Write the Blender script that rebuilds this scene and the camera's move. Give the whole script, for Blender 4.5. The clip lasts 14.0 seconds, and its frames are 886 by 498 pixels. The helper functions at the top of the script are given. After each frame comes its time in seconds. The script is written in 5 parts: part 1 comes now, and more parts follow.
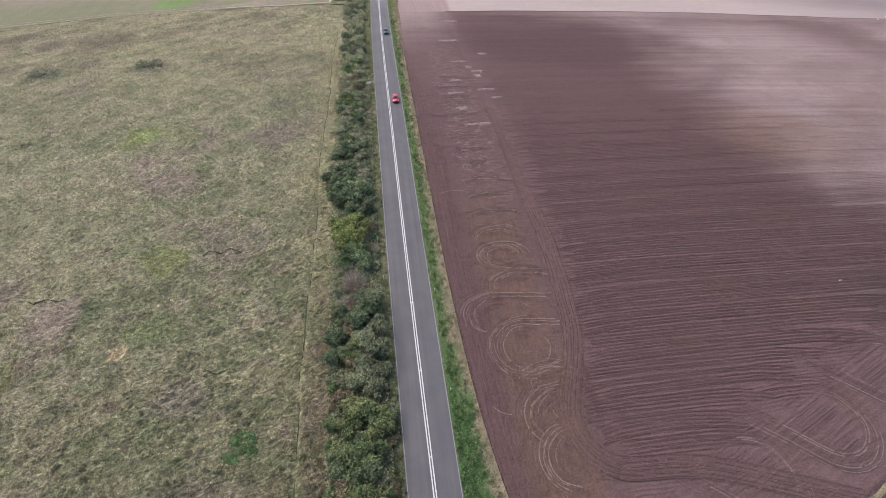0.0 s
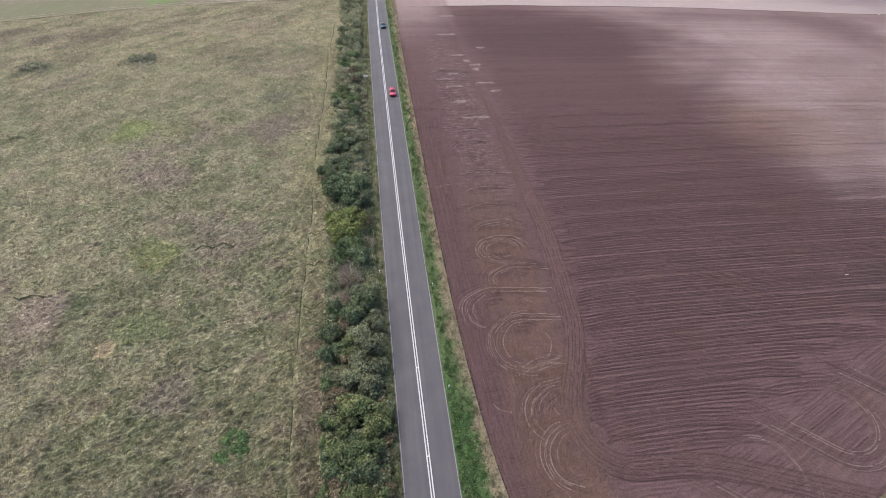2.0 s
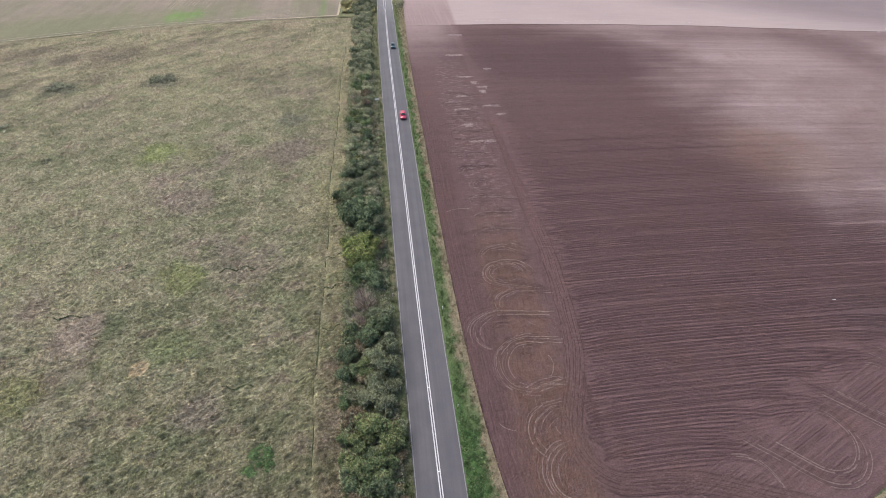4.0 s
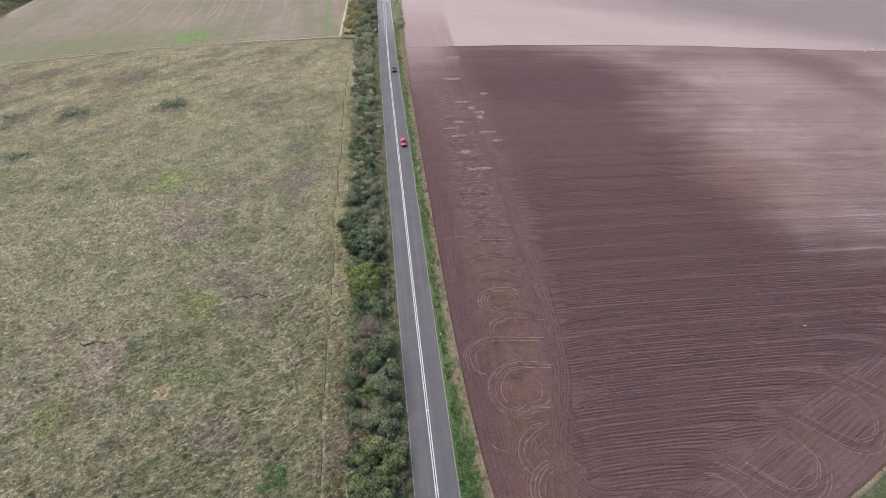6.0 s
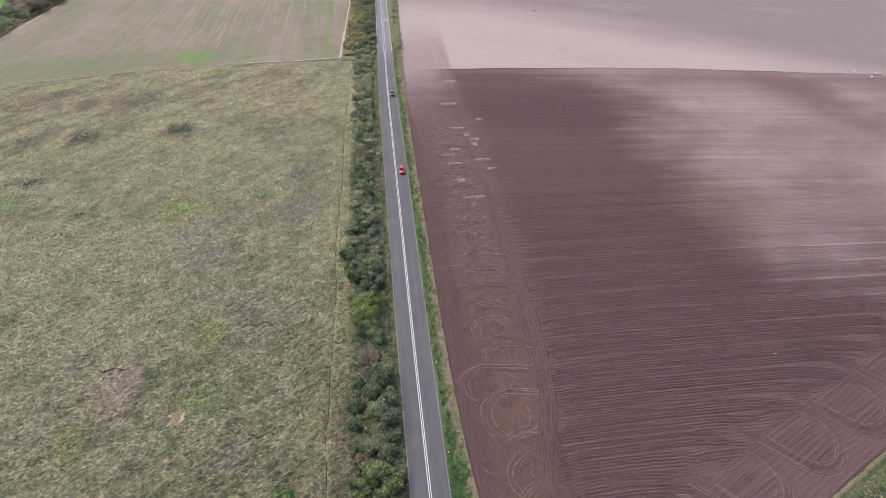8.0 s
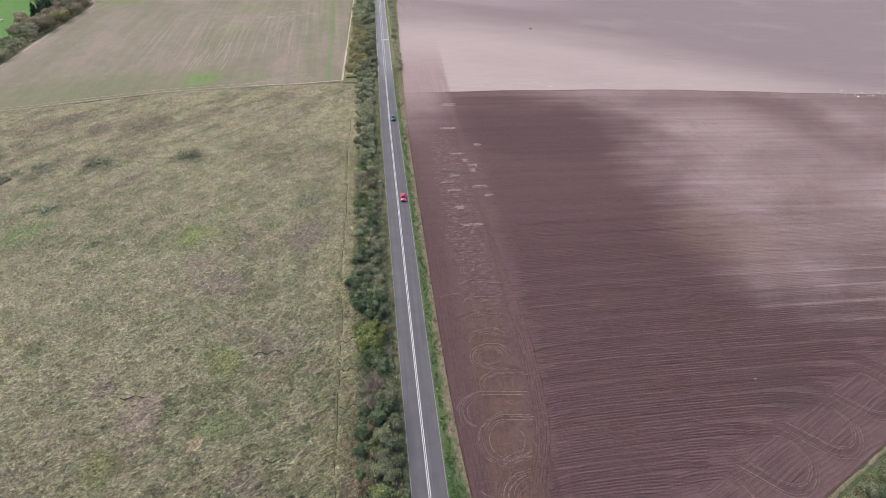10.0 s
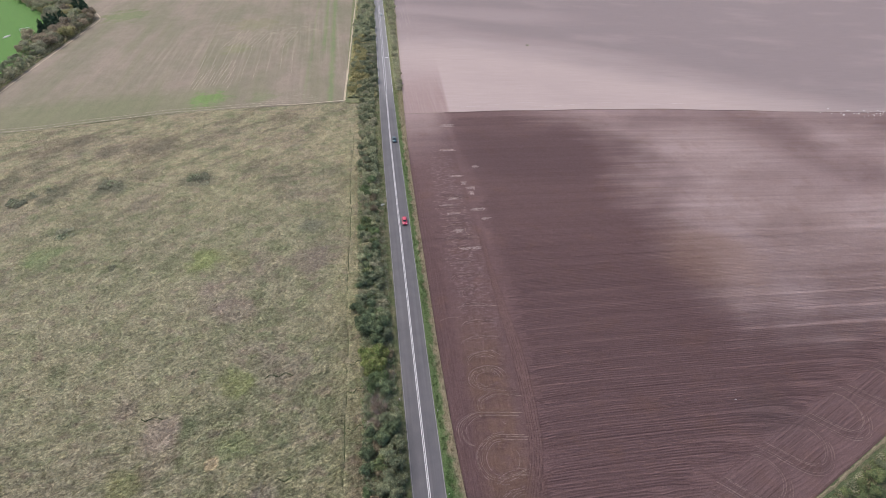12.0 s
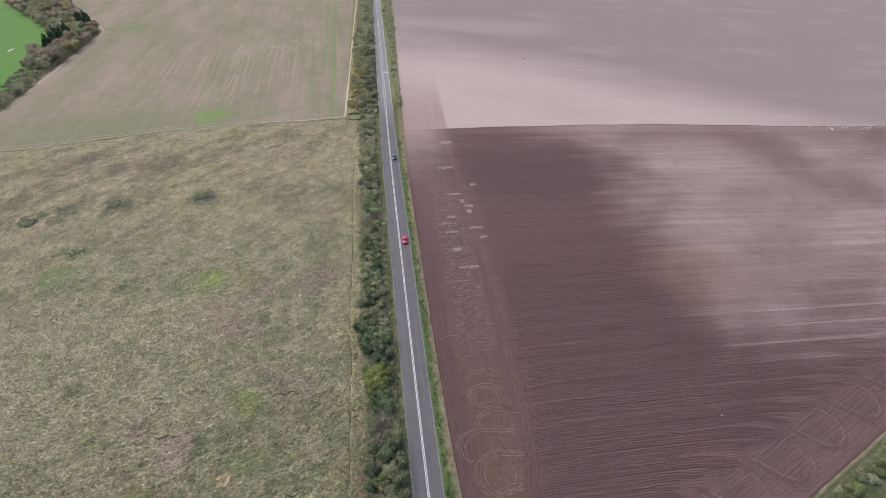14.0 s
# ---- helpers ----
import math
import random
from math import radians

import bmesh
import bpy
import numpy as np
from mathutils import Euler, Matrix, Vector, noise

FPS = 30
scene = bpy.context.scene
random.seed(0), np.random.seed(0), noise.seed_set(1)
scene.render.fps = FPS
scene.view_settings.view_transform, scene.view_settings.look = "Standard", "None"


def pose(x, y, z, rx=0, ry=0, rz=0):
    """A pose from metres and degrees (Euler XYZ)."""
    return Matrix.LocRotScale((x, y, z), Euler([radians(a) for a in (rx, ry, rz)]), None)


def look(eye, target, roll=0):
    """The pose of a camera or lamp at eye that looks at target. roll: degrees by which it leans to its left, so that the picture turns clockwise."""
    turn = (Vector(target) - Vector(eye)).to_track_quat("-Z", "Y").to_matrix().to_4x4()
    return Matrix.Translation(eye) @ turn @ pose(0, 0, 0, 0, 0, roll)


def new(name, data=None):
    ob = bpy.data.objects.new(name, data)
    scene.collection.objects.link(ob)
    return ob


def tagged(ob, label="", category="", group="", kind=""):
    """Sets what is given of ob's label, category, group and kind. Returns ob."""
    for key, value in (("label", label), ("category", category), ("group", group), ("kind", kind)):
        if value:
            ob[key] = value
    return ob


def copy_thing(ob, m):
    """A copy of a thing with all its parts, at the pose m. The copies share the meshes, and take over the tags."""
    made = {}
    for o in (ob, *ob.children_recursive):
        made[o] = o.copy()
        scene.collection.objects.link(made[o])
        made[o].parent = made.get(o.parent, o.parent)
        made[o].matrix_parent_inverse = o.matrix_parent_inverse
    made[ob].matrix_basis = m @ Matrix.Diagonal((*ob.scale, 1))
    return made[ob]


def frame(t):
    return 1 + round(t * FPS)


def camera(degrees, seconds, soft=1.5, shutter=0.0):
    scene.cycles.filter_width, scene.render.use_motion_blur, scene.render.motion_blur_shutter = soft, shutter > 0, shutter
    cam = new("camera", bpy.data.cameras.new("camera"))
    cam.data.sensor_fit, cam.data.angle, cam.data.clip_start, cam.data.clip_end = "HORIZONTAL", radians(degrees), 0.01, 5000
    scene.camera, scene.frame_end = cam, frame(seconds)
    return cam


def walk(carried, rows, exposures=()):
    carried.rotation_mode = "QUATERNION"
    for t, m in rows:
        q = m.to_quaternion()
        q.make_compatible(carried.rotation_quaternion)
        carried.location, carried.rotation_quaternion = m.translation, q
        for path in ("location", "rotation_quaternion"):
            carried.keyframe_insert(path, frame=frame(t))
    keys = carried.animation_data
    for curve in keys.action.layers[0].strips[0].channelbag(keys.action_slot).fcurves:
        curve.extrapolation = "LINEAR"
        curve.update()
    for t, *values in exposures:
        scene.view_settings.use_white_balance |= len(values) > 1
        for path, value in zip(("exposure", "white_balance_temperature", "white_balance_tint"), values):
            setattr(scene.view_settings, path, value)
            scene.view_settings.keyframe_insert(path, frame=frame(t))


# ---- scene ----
cam = camera(81.9, 14.0, soft=1.0)
METRES, EYE, TILT, LEAN, TURN = 60.5, 70.1, -48.0, -1.2, -7.3
SIDE = -2.6
ROWS = [
    (0.0, 0.0, 0.0, 0.0, 0.0, 0.0, -0.0),
    (0.5, 0.0042, 0.0151, -0.0135, -0.01, -0.06, -0.04),
    (1.0, 0.0079, 0.0311, -0.0262, -0.05, -0.1, -0.01),
    (1.5, 0.0087, 0.0432, -0.0298, -0.11, -0.12, 0.02),
    (2.0, 0.0008, 0.0376, -0.0163, -0.2, -0.04, 0.03),
    (2.5, -0.0092, 0.0195, 0.0034, -0.11, 0.05, 0.01),
    (3.0, -0.0173, -0.0047, 0.0195, 0.11, 0.09, -0.1),
    (5.5, -0.011, -0.1496, 0.1252, 0.34, 0.14, -0.3),
    (6.0, -0.008, -0.1796, 0.1534, 0.28, 0.16, -0.29),
    (6.5, -0.0063, -0.2086, 0.1812, 0.12, 0.21, -0.41),
    (7.0, -0.0049, -0.2386, 0.2099, 0.02, 0.2, -0.47),
    (7.5, -0.0051, -0.2702, 0.2387, -0.08, 0.21, -0.53),
    (8.0, -0.0066, -0.3015, 0.2669, -0.13, 0.23, -0.49),
    (10.5, -0.0163, -0.4527, 0.4181, -0.37, 0.41, -0.41),
    (11.0, -0.0193, -0.4864, 0.4484, -0.47, 0.42, -0.43),
    (11.5, -0.0202, -0.5196, 0.4764, -0.45, 0.41, -0.37),
    (12.0, -0.0225, -0.551, 0.5039, -0.47, 0.43, -0.33),
    (12.5, -0.0262, -0.5805, 0.5318, -0.47, 0.48, -0.28),
    (13.0, -0.029, -0.611, 0.563, -0.59, 0.44, -0.27),
    (13.5, -0.0294, -0.6332, 0.5839, -0.62, 0.53, -0.2),
    (14.0, -0.0293, -0.6501, 0.5994, -0.68, 0.56, -0.2),
]
walk(cam, [(t, pose(SIDE, 0, EYE, TILT, LEAN, TURN) @ pose(METRES * x, METRES * y, METRES * z, 90 + pitch, roll, yaw)) for t, x, y, z, yaw, pitch, roll in ROWS],
     exposures=[(0.0, 0.66), (7.0, 0.66), (14.0, 0.53)])

# ---- light: a bright overcast day ----
SUN_UP, SUN_ROUND = radians(52), radians(-40)
world = bpy.data.worlds.new("overcast_sky")
scene.world = world
world.use_nodes = True
wt = world.node_tree
sky = wt.nodes.new("ShaderNodeTexSky")
sky.sky_type = 'NISHITA'
sky.sun_disc = False
sky.sun_elevation, sky.sun_rotation = SUN_UP, SUN_ROUND
sky.air_density, sky.dust_density, sky.ozone_density = 1.0, 4.0, 1.0
wt.nodes["Background"].inputs["Strength"].default_value = 0.13
wt.links.new(sky.outputs[0], wt.nodes["Background"].inputs["Color"])
sun = new("sun", bpy.data.lights.new("sun", "SUN"))
sun.data.energy, sun.data.angle, sun.data.color = 1.2, radians(50), (1.0, 0.95, 0.89)
toward = Vector((math.cos(SUN_UP) * math.sin(SUN_ROUND), math.cos(SUN_UP) * math.cos(SUN_ROUND), math.sin(SUN_UP)))
sun.matrix_world = look(toward * 300, (0, 0, 0))


# ---- node helpers ----
class S:
    """A socket with arithmetic."""

    def __init__(self, tree, sock):
        self.t, self.s = tree, sock

    def op(self, how, other=0.0, third=None):
        n = self.t.nodes.new("ShaderNodeMath")
        n.operation = how
        for i, v in enumerate((self, other) if third is None else (self, other, third)):
            if isinstance(v, S):
                self.t.links.new(v.s, n.inputs[i])
            else:
                n.inputs[i].default_value = v
        return S(self.t, n.outputs[0])

    def __add__(self, o): return self.op('ADD', o)
    def __sub__(self, o): return self.op('SUBTRACT', o)
    def __mul__(self, o): return self.op('MULTIPLY', o)
    def __truediv__(self, o): return self.op('DIVIDE', o)
    def up(self, o): return self.op('MAXIMUM', o)
    def down(self, o): return self.op('MINIMUM', o)

    def step(self, lo, hi, a=0.0, b=1.0):
        n = self.t.nodes.new("ShaderNodeMapRange")
        n.interpolation_type = 'SMOOTHSTEP'
        self.t.links.new(self.s, n.inputs[0])
        for i, v in zip((1, 2, 3, 4), (lo, hi, a, b)):
            n.inputs[i].default_value = v
        return S(self.t, n.outputs[0])


class Mat:
    def __init__(self, name, rough=0.85, spec=0.2):
        self.m = bpy.data.materials.new(name)
        self.m.use_nodes = True
        self.t = self.m.node_tree
        self.b = self.t.nodes["Principled BSDF"]
        self.b.inputs["Roughness"].default_value = rough
        self.b.inputs["Specular IOR Level"].default_value = spec
        geo = self.t.nodes.new("ShaderNodeNewGeometry")
        self.p = geo.outputs["Position"]
        self.island = S(self.t, geo.outputs["Random Per Island"])
        sep = self.t.nodes.new("ShaderNodeSeparateXYZ")
        self.t.links.new(self.p, sep.inputs[0])
        self.x, self.y, self.z = (S(self.t, sep.outputs[i]) for i in range(3))

    def random(self):
        return S(self.t, self.t.nodes.new("ShaderNodeObjectInfo").outputs["Random"])

    def vec(self, x, y, z=0.0):
        n = self.t.nodes.new("ShaderNodeCombineXYZ")
        for i, v in enumerate((x, y, z)):
            if isinstance(v, S):
                self.t.links.new(v.s, n.inputs[i])
            else:
                n.inputs[i].default_value = v
        return n.outputs[0]

    def noise(self, scale, detail=3.0, vec=None, rough=0.55):
        n = self.t.nodes.new("ShaderNodeTexNoise")
        n.inputs["Scale"].default_value = scale
        n.inputs["Detail"].default_value = detail
        n.inputs["Roughness"].default_value = rough
        self.t.links.new(vec if vec is not None else self.p, n.inputs["Vector"])
        return S(self.t, n.outputs[0])

    def col(self, c):
        n = self.t.nodes.new("ShaderNodeRGB")
        n.outputs[0].default_value = (*c, 1)
        return n.outputs[0]

    def mix(self, f, a, b):
        n = self.t.nodes.new("ShaderNodeMix")
        n.data_type = 'RGBA'
        if isinstance(f, S):
            self.t.links.new(f.s, n.inputs[0])
        else:
            n.inputs[0].default_value = f
        for i, v in ((6, a), (7, b)):
            if isinstance(v, tuple):
                n.inputs[i].default_value = (*v, 1)
            else:
                self.t.links.new(v, n.inputs[i])
        return n.outputs[2]

    def scale(self, c, f):
        n = self.t.nodes.new("ShaderNodeVectorMath")
        n.operation = 'SCALE'
        self.t.links.new(c, n.inputs[0])
        self.t.links.new(f.s, n.inputs["Scale"])
        return n.outputs[0]

    def spot(self, x, y, r, wob=None):
        dx, dy = self.x - x, self.y - y
        d = (dx * dx + dy * dy).op('SQRT')
        if wob is not None:
            d = d + (wob - 0.5) * (2.2 * r)
        return d.step(r, 0.35 * r)

    def leafy(self, c, share):
        """Thin leaves and blades that let light through."""
        thin, both = self.t.nodes.new("ShaderNodeBsdfTranslucent"), self.t.nodes.new("ShaderNodeMixShader")
        both.inputs[0].default_value = share
        self.t.links.new(c, thin.inputs["Color"])
        self.t.links.new(self.b.outputs[0], both.inputs[1])
        self.t.links.new(thin.outputs[0], both.inputs[2])
        self.t.links.new(both.outputs[0], self.t.nodes["Material Output"].inputs["Surface"])
        return self.out(c)

    def out(self, c, bump=None, dist=0.1, strength=0.6):
        self.t.links.new(c, self.b.inputs["Base Color"])
        if bump is not None:
            n = self.t.nodes.new("ShaderNodeBump")
            n.inputs["Strength"].default_value = strength
            n.inputs["Distance"].default_value = dist
            self.t.links.new(bump.s, n.inputs["Height"])
            self.t.links.new(n.outputs[0], self.b.inputs["Normal"])
        return self.m


def plain(name, c, rough=0.6, metal=0.0, vary=0.15, scale=3.0, spec=0.4):
    k = Mat(name, rough, spec)
    k.b.inputs["Metallic"].default_value = metal
    return k.out(k.scale(k.col(c), k.noise(scale, 4).step(0.25, 0.75, 1 - vary, 1 + vary)))


# ---- materials ----
def meadow_mat(name, blades):
    k = Mat(name, 0.9, 0.1)
    warp = k.noise(0.11, 3)
    big, mid = k.noise(0.035, 4), k.noise(0.16, 5)
    fine = k.noise(1.6, 5, rough=0.75)
    wisp = k.noise(1.0, 4, k.vec(k.x * 1.1 + k.y * 0.5, k.y * 2.6 - k.x * 1.0), 0.7)
    drift = k.noise(1.0, 4, k.vec(k.x * 0.026 + k.y * 0.022, k.y * 0.075 - k.x * 0.062), 0.62)
    c = k.mix(mid.step(0.34, 0.62), (0.146, 0.149, 0.092), (0.208, 0.193, 0.131))
    c = k.mix(big.step(0.50, 0.66) * 0.7, c, (0.172, 0.144, 0.118))
    c = k.mix(k.noise(0.06, 4).step(0.55, 0.72) * 0.28, c, (0.112, 0.130, 0.068))
    c = k.mix(k.y.step(110, 190) * mid.step(0.3, 0.6) * 0.5, c, (0.240, 0.200, 0.132))
    c = k.mix(k.y.step(100, 160) * drift.step(0.50, 0.64) * 0.62, c, (0.104, 0.094, 0.070))
    c = k.mix(drift.step(0.48, 0.36) * 0.5, c, (0.225, 0.205, 0.135))
    c = k.mix(k.x.step(-40, -62) * k.y.step(120, 95) * 0.4, c, (0.245, 0.225, 0.155))
    c = k.mix((k.x + warp * 3).step(-24, -15) * k.y.step(190, 150) * 0.22, c, (0.205, 0.182, 0.098))
    c = k.mix((k.x + warp * 3).step(-16.5, -14.2) * k.y.step(62, 30) * 0.7, c, (0.125, 0.104, 0.078))
    c = k.mix(k.noise(0.21, 4, k.vec(k.x * 0.9 + 31, k.y * 1.3)).step(0.50, 0.64) * 0.32, c, (0.118, 0.142, 0.074))
    c = k.mix(k.noise(0.17, 4, k.vec(k.x * 1.0 - 17, k.y * 1.5 + 9)).step(0.54, 0.68) * 0.5, c, (0.192, 0.150, 0.122))
    c = k.mix(k.noise(0.30, 4, k.vec(k.x * 1.0 + 57, k.y * 1.6 - 9)).step(0.58, 0.70) * 0.35, c, (0.105, 0.112, 0.070))
    for x, y, r, colour, f in ((-61, 113, 7, (0.150, 0.175, 0.072), 0.75), (-51, 112, 5, (0.185, 0.185, 0.090), 0.35), (-44, 67, 5, (0.17, 0.19, 0.075), 0.5),
                               (-43, 50, 6, (0.125, 0.160, 0.07), 0.4), (-53, 57, 4.5, (0.092, 0.110, 0.062), 0.8), (-53, 38, 3, (0.098, 0.100, 0.070), 0.6), (-90, 77, 4, (0.105, 0.112, 0.070), 0.6), (-70, 63, 4, (0.185, 0.148, 0.125), 0.6), (-60, 57, 6, (0.225, 0.184, 0.152), 0.8), (-58, 100, 5, (0.205, 0.165, 0.138), 0.6),
                               (-46.5, 47.5, 2.0, (0.33, 0.265, 0.18), 0.8), (-36, 38, 4.5, (0.140, 0.120, 0.104), 0.6), (-29, 125, 6, (0.10, 0.105, 0.08), 0.6),
                               (-64, 45, 5, (0.155, 0.165, 0.07), 0.5), (-114, 124, 8, (0.105, 0.15, 0.065), 0.5), (-48, 92, 7, (0.185, 0.145, 0.13), 0.5),
                               (-30, 108, 8, (0.15, 0.122, 0.105), 0.6), (-100, 192, 16, (0.12, 0.10, 0.075), 0.6), (-140, 200, 14, (0.12, 0.10, 0.075), 0.6),
                               (-132, 204, 9, (0.105, 0.092, 0.070), 0.7), (-115, 190, 9, (0.105, 0.092, 0.070), 0.7), (-97, 189, 8, (0.105, 0.092, 0.070), 0.65), (-74, 162, 8, (0.090, 0.090, 0.066), 0.8),
                               (-107, 162, 8, (0.090, 0.090, 0.066), 0.8), (-47, 213, 9, (0.115, 0.098, 0.070), 0.55), (-96, 168, 6, (0.105, 0.095, 0.070), 0.6), (-52, 168, 7, (0.115, 0.105, 0.075), 0.5),
                               (-148, 175, 10, (0.100, 0.092, 0.068), 0.7), (-125, 160, 8, (0.098, 0.092, 0.068), 0.7), (-24, 160, 7, (0.105, 0.105, 0.072), 0.5)):
        c = k.mix(k.spot(x, y, r, warp) * f, c, colour)
    # Tuft shade is in the colour; with distance it softens and the tone lifts.
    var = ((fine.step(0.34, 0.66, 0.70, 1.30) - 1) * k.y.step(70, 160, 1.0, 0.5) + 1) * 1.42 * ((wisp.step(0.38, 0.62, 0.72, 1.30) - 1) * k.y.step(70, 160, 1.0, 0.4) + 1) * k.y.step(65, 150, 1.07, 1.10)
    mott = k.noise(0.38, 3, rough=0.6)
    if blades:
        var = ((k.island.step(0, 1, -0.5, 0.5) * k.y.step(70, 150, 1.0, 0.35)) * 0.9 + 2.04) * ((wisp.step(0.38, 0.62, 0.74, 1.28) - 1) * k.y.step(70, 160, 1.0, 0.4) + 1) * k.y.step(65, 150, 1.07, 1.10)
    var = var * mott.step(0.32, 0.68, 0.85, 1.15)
    return k.leafy(k.scale(c, var), 0.4) if blades else k.out(k.scale(c, var), k.noise(1.6, 2) + wisp * 2.0, 0.4, 1.0)


def soil_mat(name, dark, pale, where):
    """Tilled soil, moist where dark and dried out where pale. where: 'plough', 'far' or 'track'."""
    k = Mat(name, 0.95, 0.08)
    warp, wob, blot = k.noise(0.025, 3), k.noise(0.35, 3), k.noise(0.05, 4)
    clod = k.noise(3.2, 5, rough=0.78)
    lump = k.noise(0.9, 3, rough=0.6)
    across = k.y + (warp - 0.5) * 2 + (wob - 0.5) * 0.4

    # Row bands, also put into the colour as ridge light and shade.
    def ridges(s, a, period):
        wave = (s * (2 * math.pi / period)).op('SINE') * 0.5 + 0.5
        return wave * k.noise(1.0, 2, k.vec(s * 0.8, a * 0.06)).step(0.3, 0.7, 0.1, 0.7) + (k.noise(1.0, 3, k.vec(s * 2.3, a * 0.07), 0.75) - 0.5) * 1.1 + 0.25

    if where == 'plough':
        side = (k.x + (wob - 0.5) * 0.8).step(26.5, 25.5)
        low = ((k.x - 90.4) * 0.42 + 27 + 15 - k.y + (warp - 0.5) * 10 + (wob - 0.5) * 4).step(-0.8, 0.8)
        # Row contrast is lowered with distance to suit the camera's view.
        smooth = k.y.step(55, 150, 1.0, 0.35)
        rows = ridges(across, k.x, 0.62)
        rows = rows * (low * -1 + 1) + (ridges(k.y * 0.92 - k.x * 0.39 + (warp - 0.5) * 6, k.x, 1.05) * 0.8 + 0.1) * low
        strip = k.noise(1.0, 3, k.vec((k.x + (wob - 0.5) * 1.2) * 1.9, k.y * 0.09), 0.7)
        rows = rows * (side * -1 + 1) + ((strip - 0.5) * 1.9 + 0.5) * side
        rows = (rows - 0.5) * smooth + 0.5
        haul = k.noise(1.0, 4, k.vec(across * 0.32, k.x * 0.011), 0.62)
        lobe = k.noise(1.0, 3, k.vec(k.x * 0.012 + 4.0, k.y * 0.020), 0.5)
        fold = k.noise(1.0, 3, k.vec(k.x * 0.020 - k.y * 0.010, k.y * 0.026 + 7.0), 0.5)
        # the dry ground of the slope beyond, with a moist tongue through it
        m = (k.x + (lobe - 0.5) * 50 + (haul - 0.5) * 24 + (fold - 0.5) * 26 + k.y.step(150, 200, 0, 10)).step(76, 116)
        m = m * (k.y + (fold - 0.5) * 50 + (haul - 0.5) * 14).step(58, 98) * k.y.step(208, 176, 0.62, 1.0)
        tongue = (k.x + k.y * 0.2 - 224 + (fold - 0.5) * 60).op('ABSOLUTE').step(30, 4) * k.y.step(118, 156)
        m = m * (tongue * -0.5 + 1) * (k.x.step(205, 262) * k.y.step(140, 185) * -0.35 + 1)
        m = m.up((k.x + (haul - 0.5) * 50 + (lobe - 0.5) * 40).step(44, 92) * (k.y + (fold - 0.5) * 20).step(180, 201) * 0.42)
        m = m * fold.step(0.32, 0.64, 0.62, 1.0) * 0.78
        m = m + (haul - 0.5) * m * 0.45
        m = m.up((k.x - 12 + (wob - 0.5) * 9).step(0, 4) * k.x.step(27, 22) * k.noise(0.9, 5, k.vec(k.x * 0.55, k.y * 1.5), 0.7).step(0.47, 0.68) * k.y.step(55, 110, 0.10, 0.42))
        m = m.up(k.x.step(34, 16) * (k.y + (lobe - 0.5) * 30).step(145, 222) * 0.66)
        # Haze over the far slope, put into the colour as slight paling.
        m = m.up(k.y.step(85, 190) * 0.06).up(low * 0.03)
        v = rows.step(0.0, 1.0, 0.93, 1.075) * ((clod.step(0.34, 0.66, 0.86, 1.14) - 1) * smooth + 1) * lump.step(0.3, 0.7, 0.95, 1.05) * ((haul.step(0.3, 0.7, 0.95, 1.05) - 1) * k.y.step(60, 120, 0.3, 1.0) + 1) * (side * -0.09 + 1)
    elif where == 'far':
        lobe = k.noise(1.0, 4, k.vec(k.x * 0.007, k.y * 0.014 + k.x * 0.003), 0.5)
        fold = k.noise(1.0, 3, k.vec(k.x * 0.016 + 9.0, k.y * 0.030), 0.5)
        m = (k.y + k.x * 0.30 + k.x * k.x * 0.0009 + (lobe - 0.5) * 130).step(400, 296) * fold.step(0.25, 0.6, 0.78, 1.0)
        m = m.up(((k.y - 405 + (lobe - 0.5) * 60).op('ABSOLUTE').step(32, 4) * k.x.step(190, 110) * 0.32)).up(fold.step(0.5, 0.75) * 0.2)
        rows = k.noise(1.0, 2, k.vec(across * 1.2, k.x * 0.05))
        v = rows.step(0.28, 0.72, 0.96, 1.04) * clod.step(0.25, 0.75, 0.95, 1.05)
    else:
        rows, m = lump, blot.step(0.2, 0.8)
        v = clod.step(0.34, 0.66, 0.80, 1.2) * lump.step(0.3, 0.7, 0.92, 1.08)
    c = k.mix(m, dark, pale)
    if where == 'far':
        drill = k.noise(1.0, 3, k.vec(k.x * 0.9, k.y * 0.02), 0.6)
        turned = (k.x - (k.y - 211) * 0.045 + (drill - 0.5) * 2).step(30.2, 28.2) * (k.y + (lobe - 0.5) * 50).step(300, 222)
        c = k.mix(turned * drill.step(0.2, 0.8, 0.55, 0.95), c, (0.262, 0.186, 0.184))
        c = k.mix(k.x.step(34, 22) * drill.step(0.5, 0.7) * 0.35, c, (0.37, 0.31, 0.29))
    if where == 'plough':
        c = k.mix(k.noise(0.13, 3).step(0.5, 0.75) * 0.2, c, (0.15, 0.085, 0.06))
        c = k.mix(k.x.step(10.5, 15) * k.x.step(25, 21) * (k.y + (wob - 0.5) * 14).step(90, 62) * wob.step(0.25, 0.6, 0.3, 1.0) * 0.52, c, (0.162, 0.101, 0.071))
        c = k.mix(k.spot(56, 166, 44, lobe) * 0.45, c, (0.088, 0.058, 0.064))
        c = k.mix(k.spot(86, 46, 12, warp) * 0.3, c, (0.090, 0.068, 0.070))
        c = k.mix(k.spot(102, 96, 26, lobe) * 0.4, c, (0.26, 0.170, 0.132))
        c = k.mix(k.spot(150, 100, 40, fold) * 0.20, c, (0.25, 0.175, 0.150))
    return k.out(k.scale(c, v), rows * 0.5 + k.noise(3.4, 2.5, rough=0.65), 0.20, 0.9)


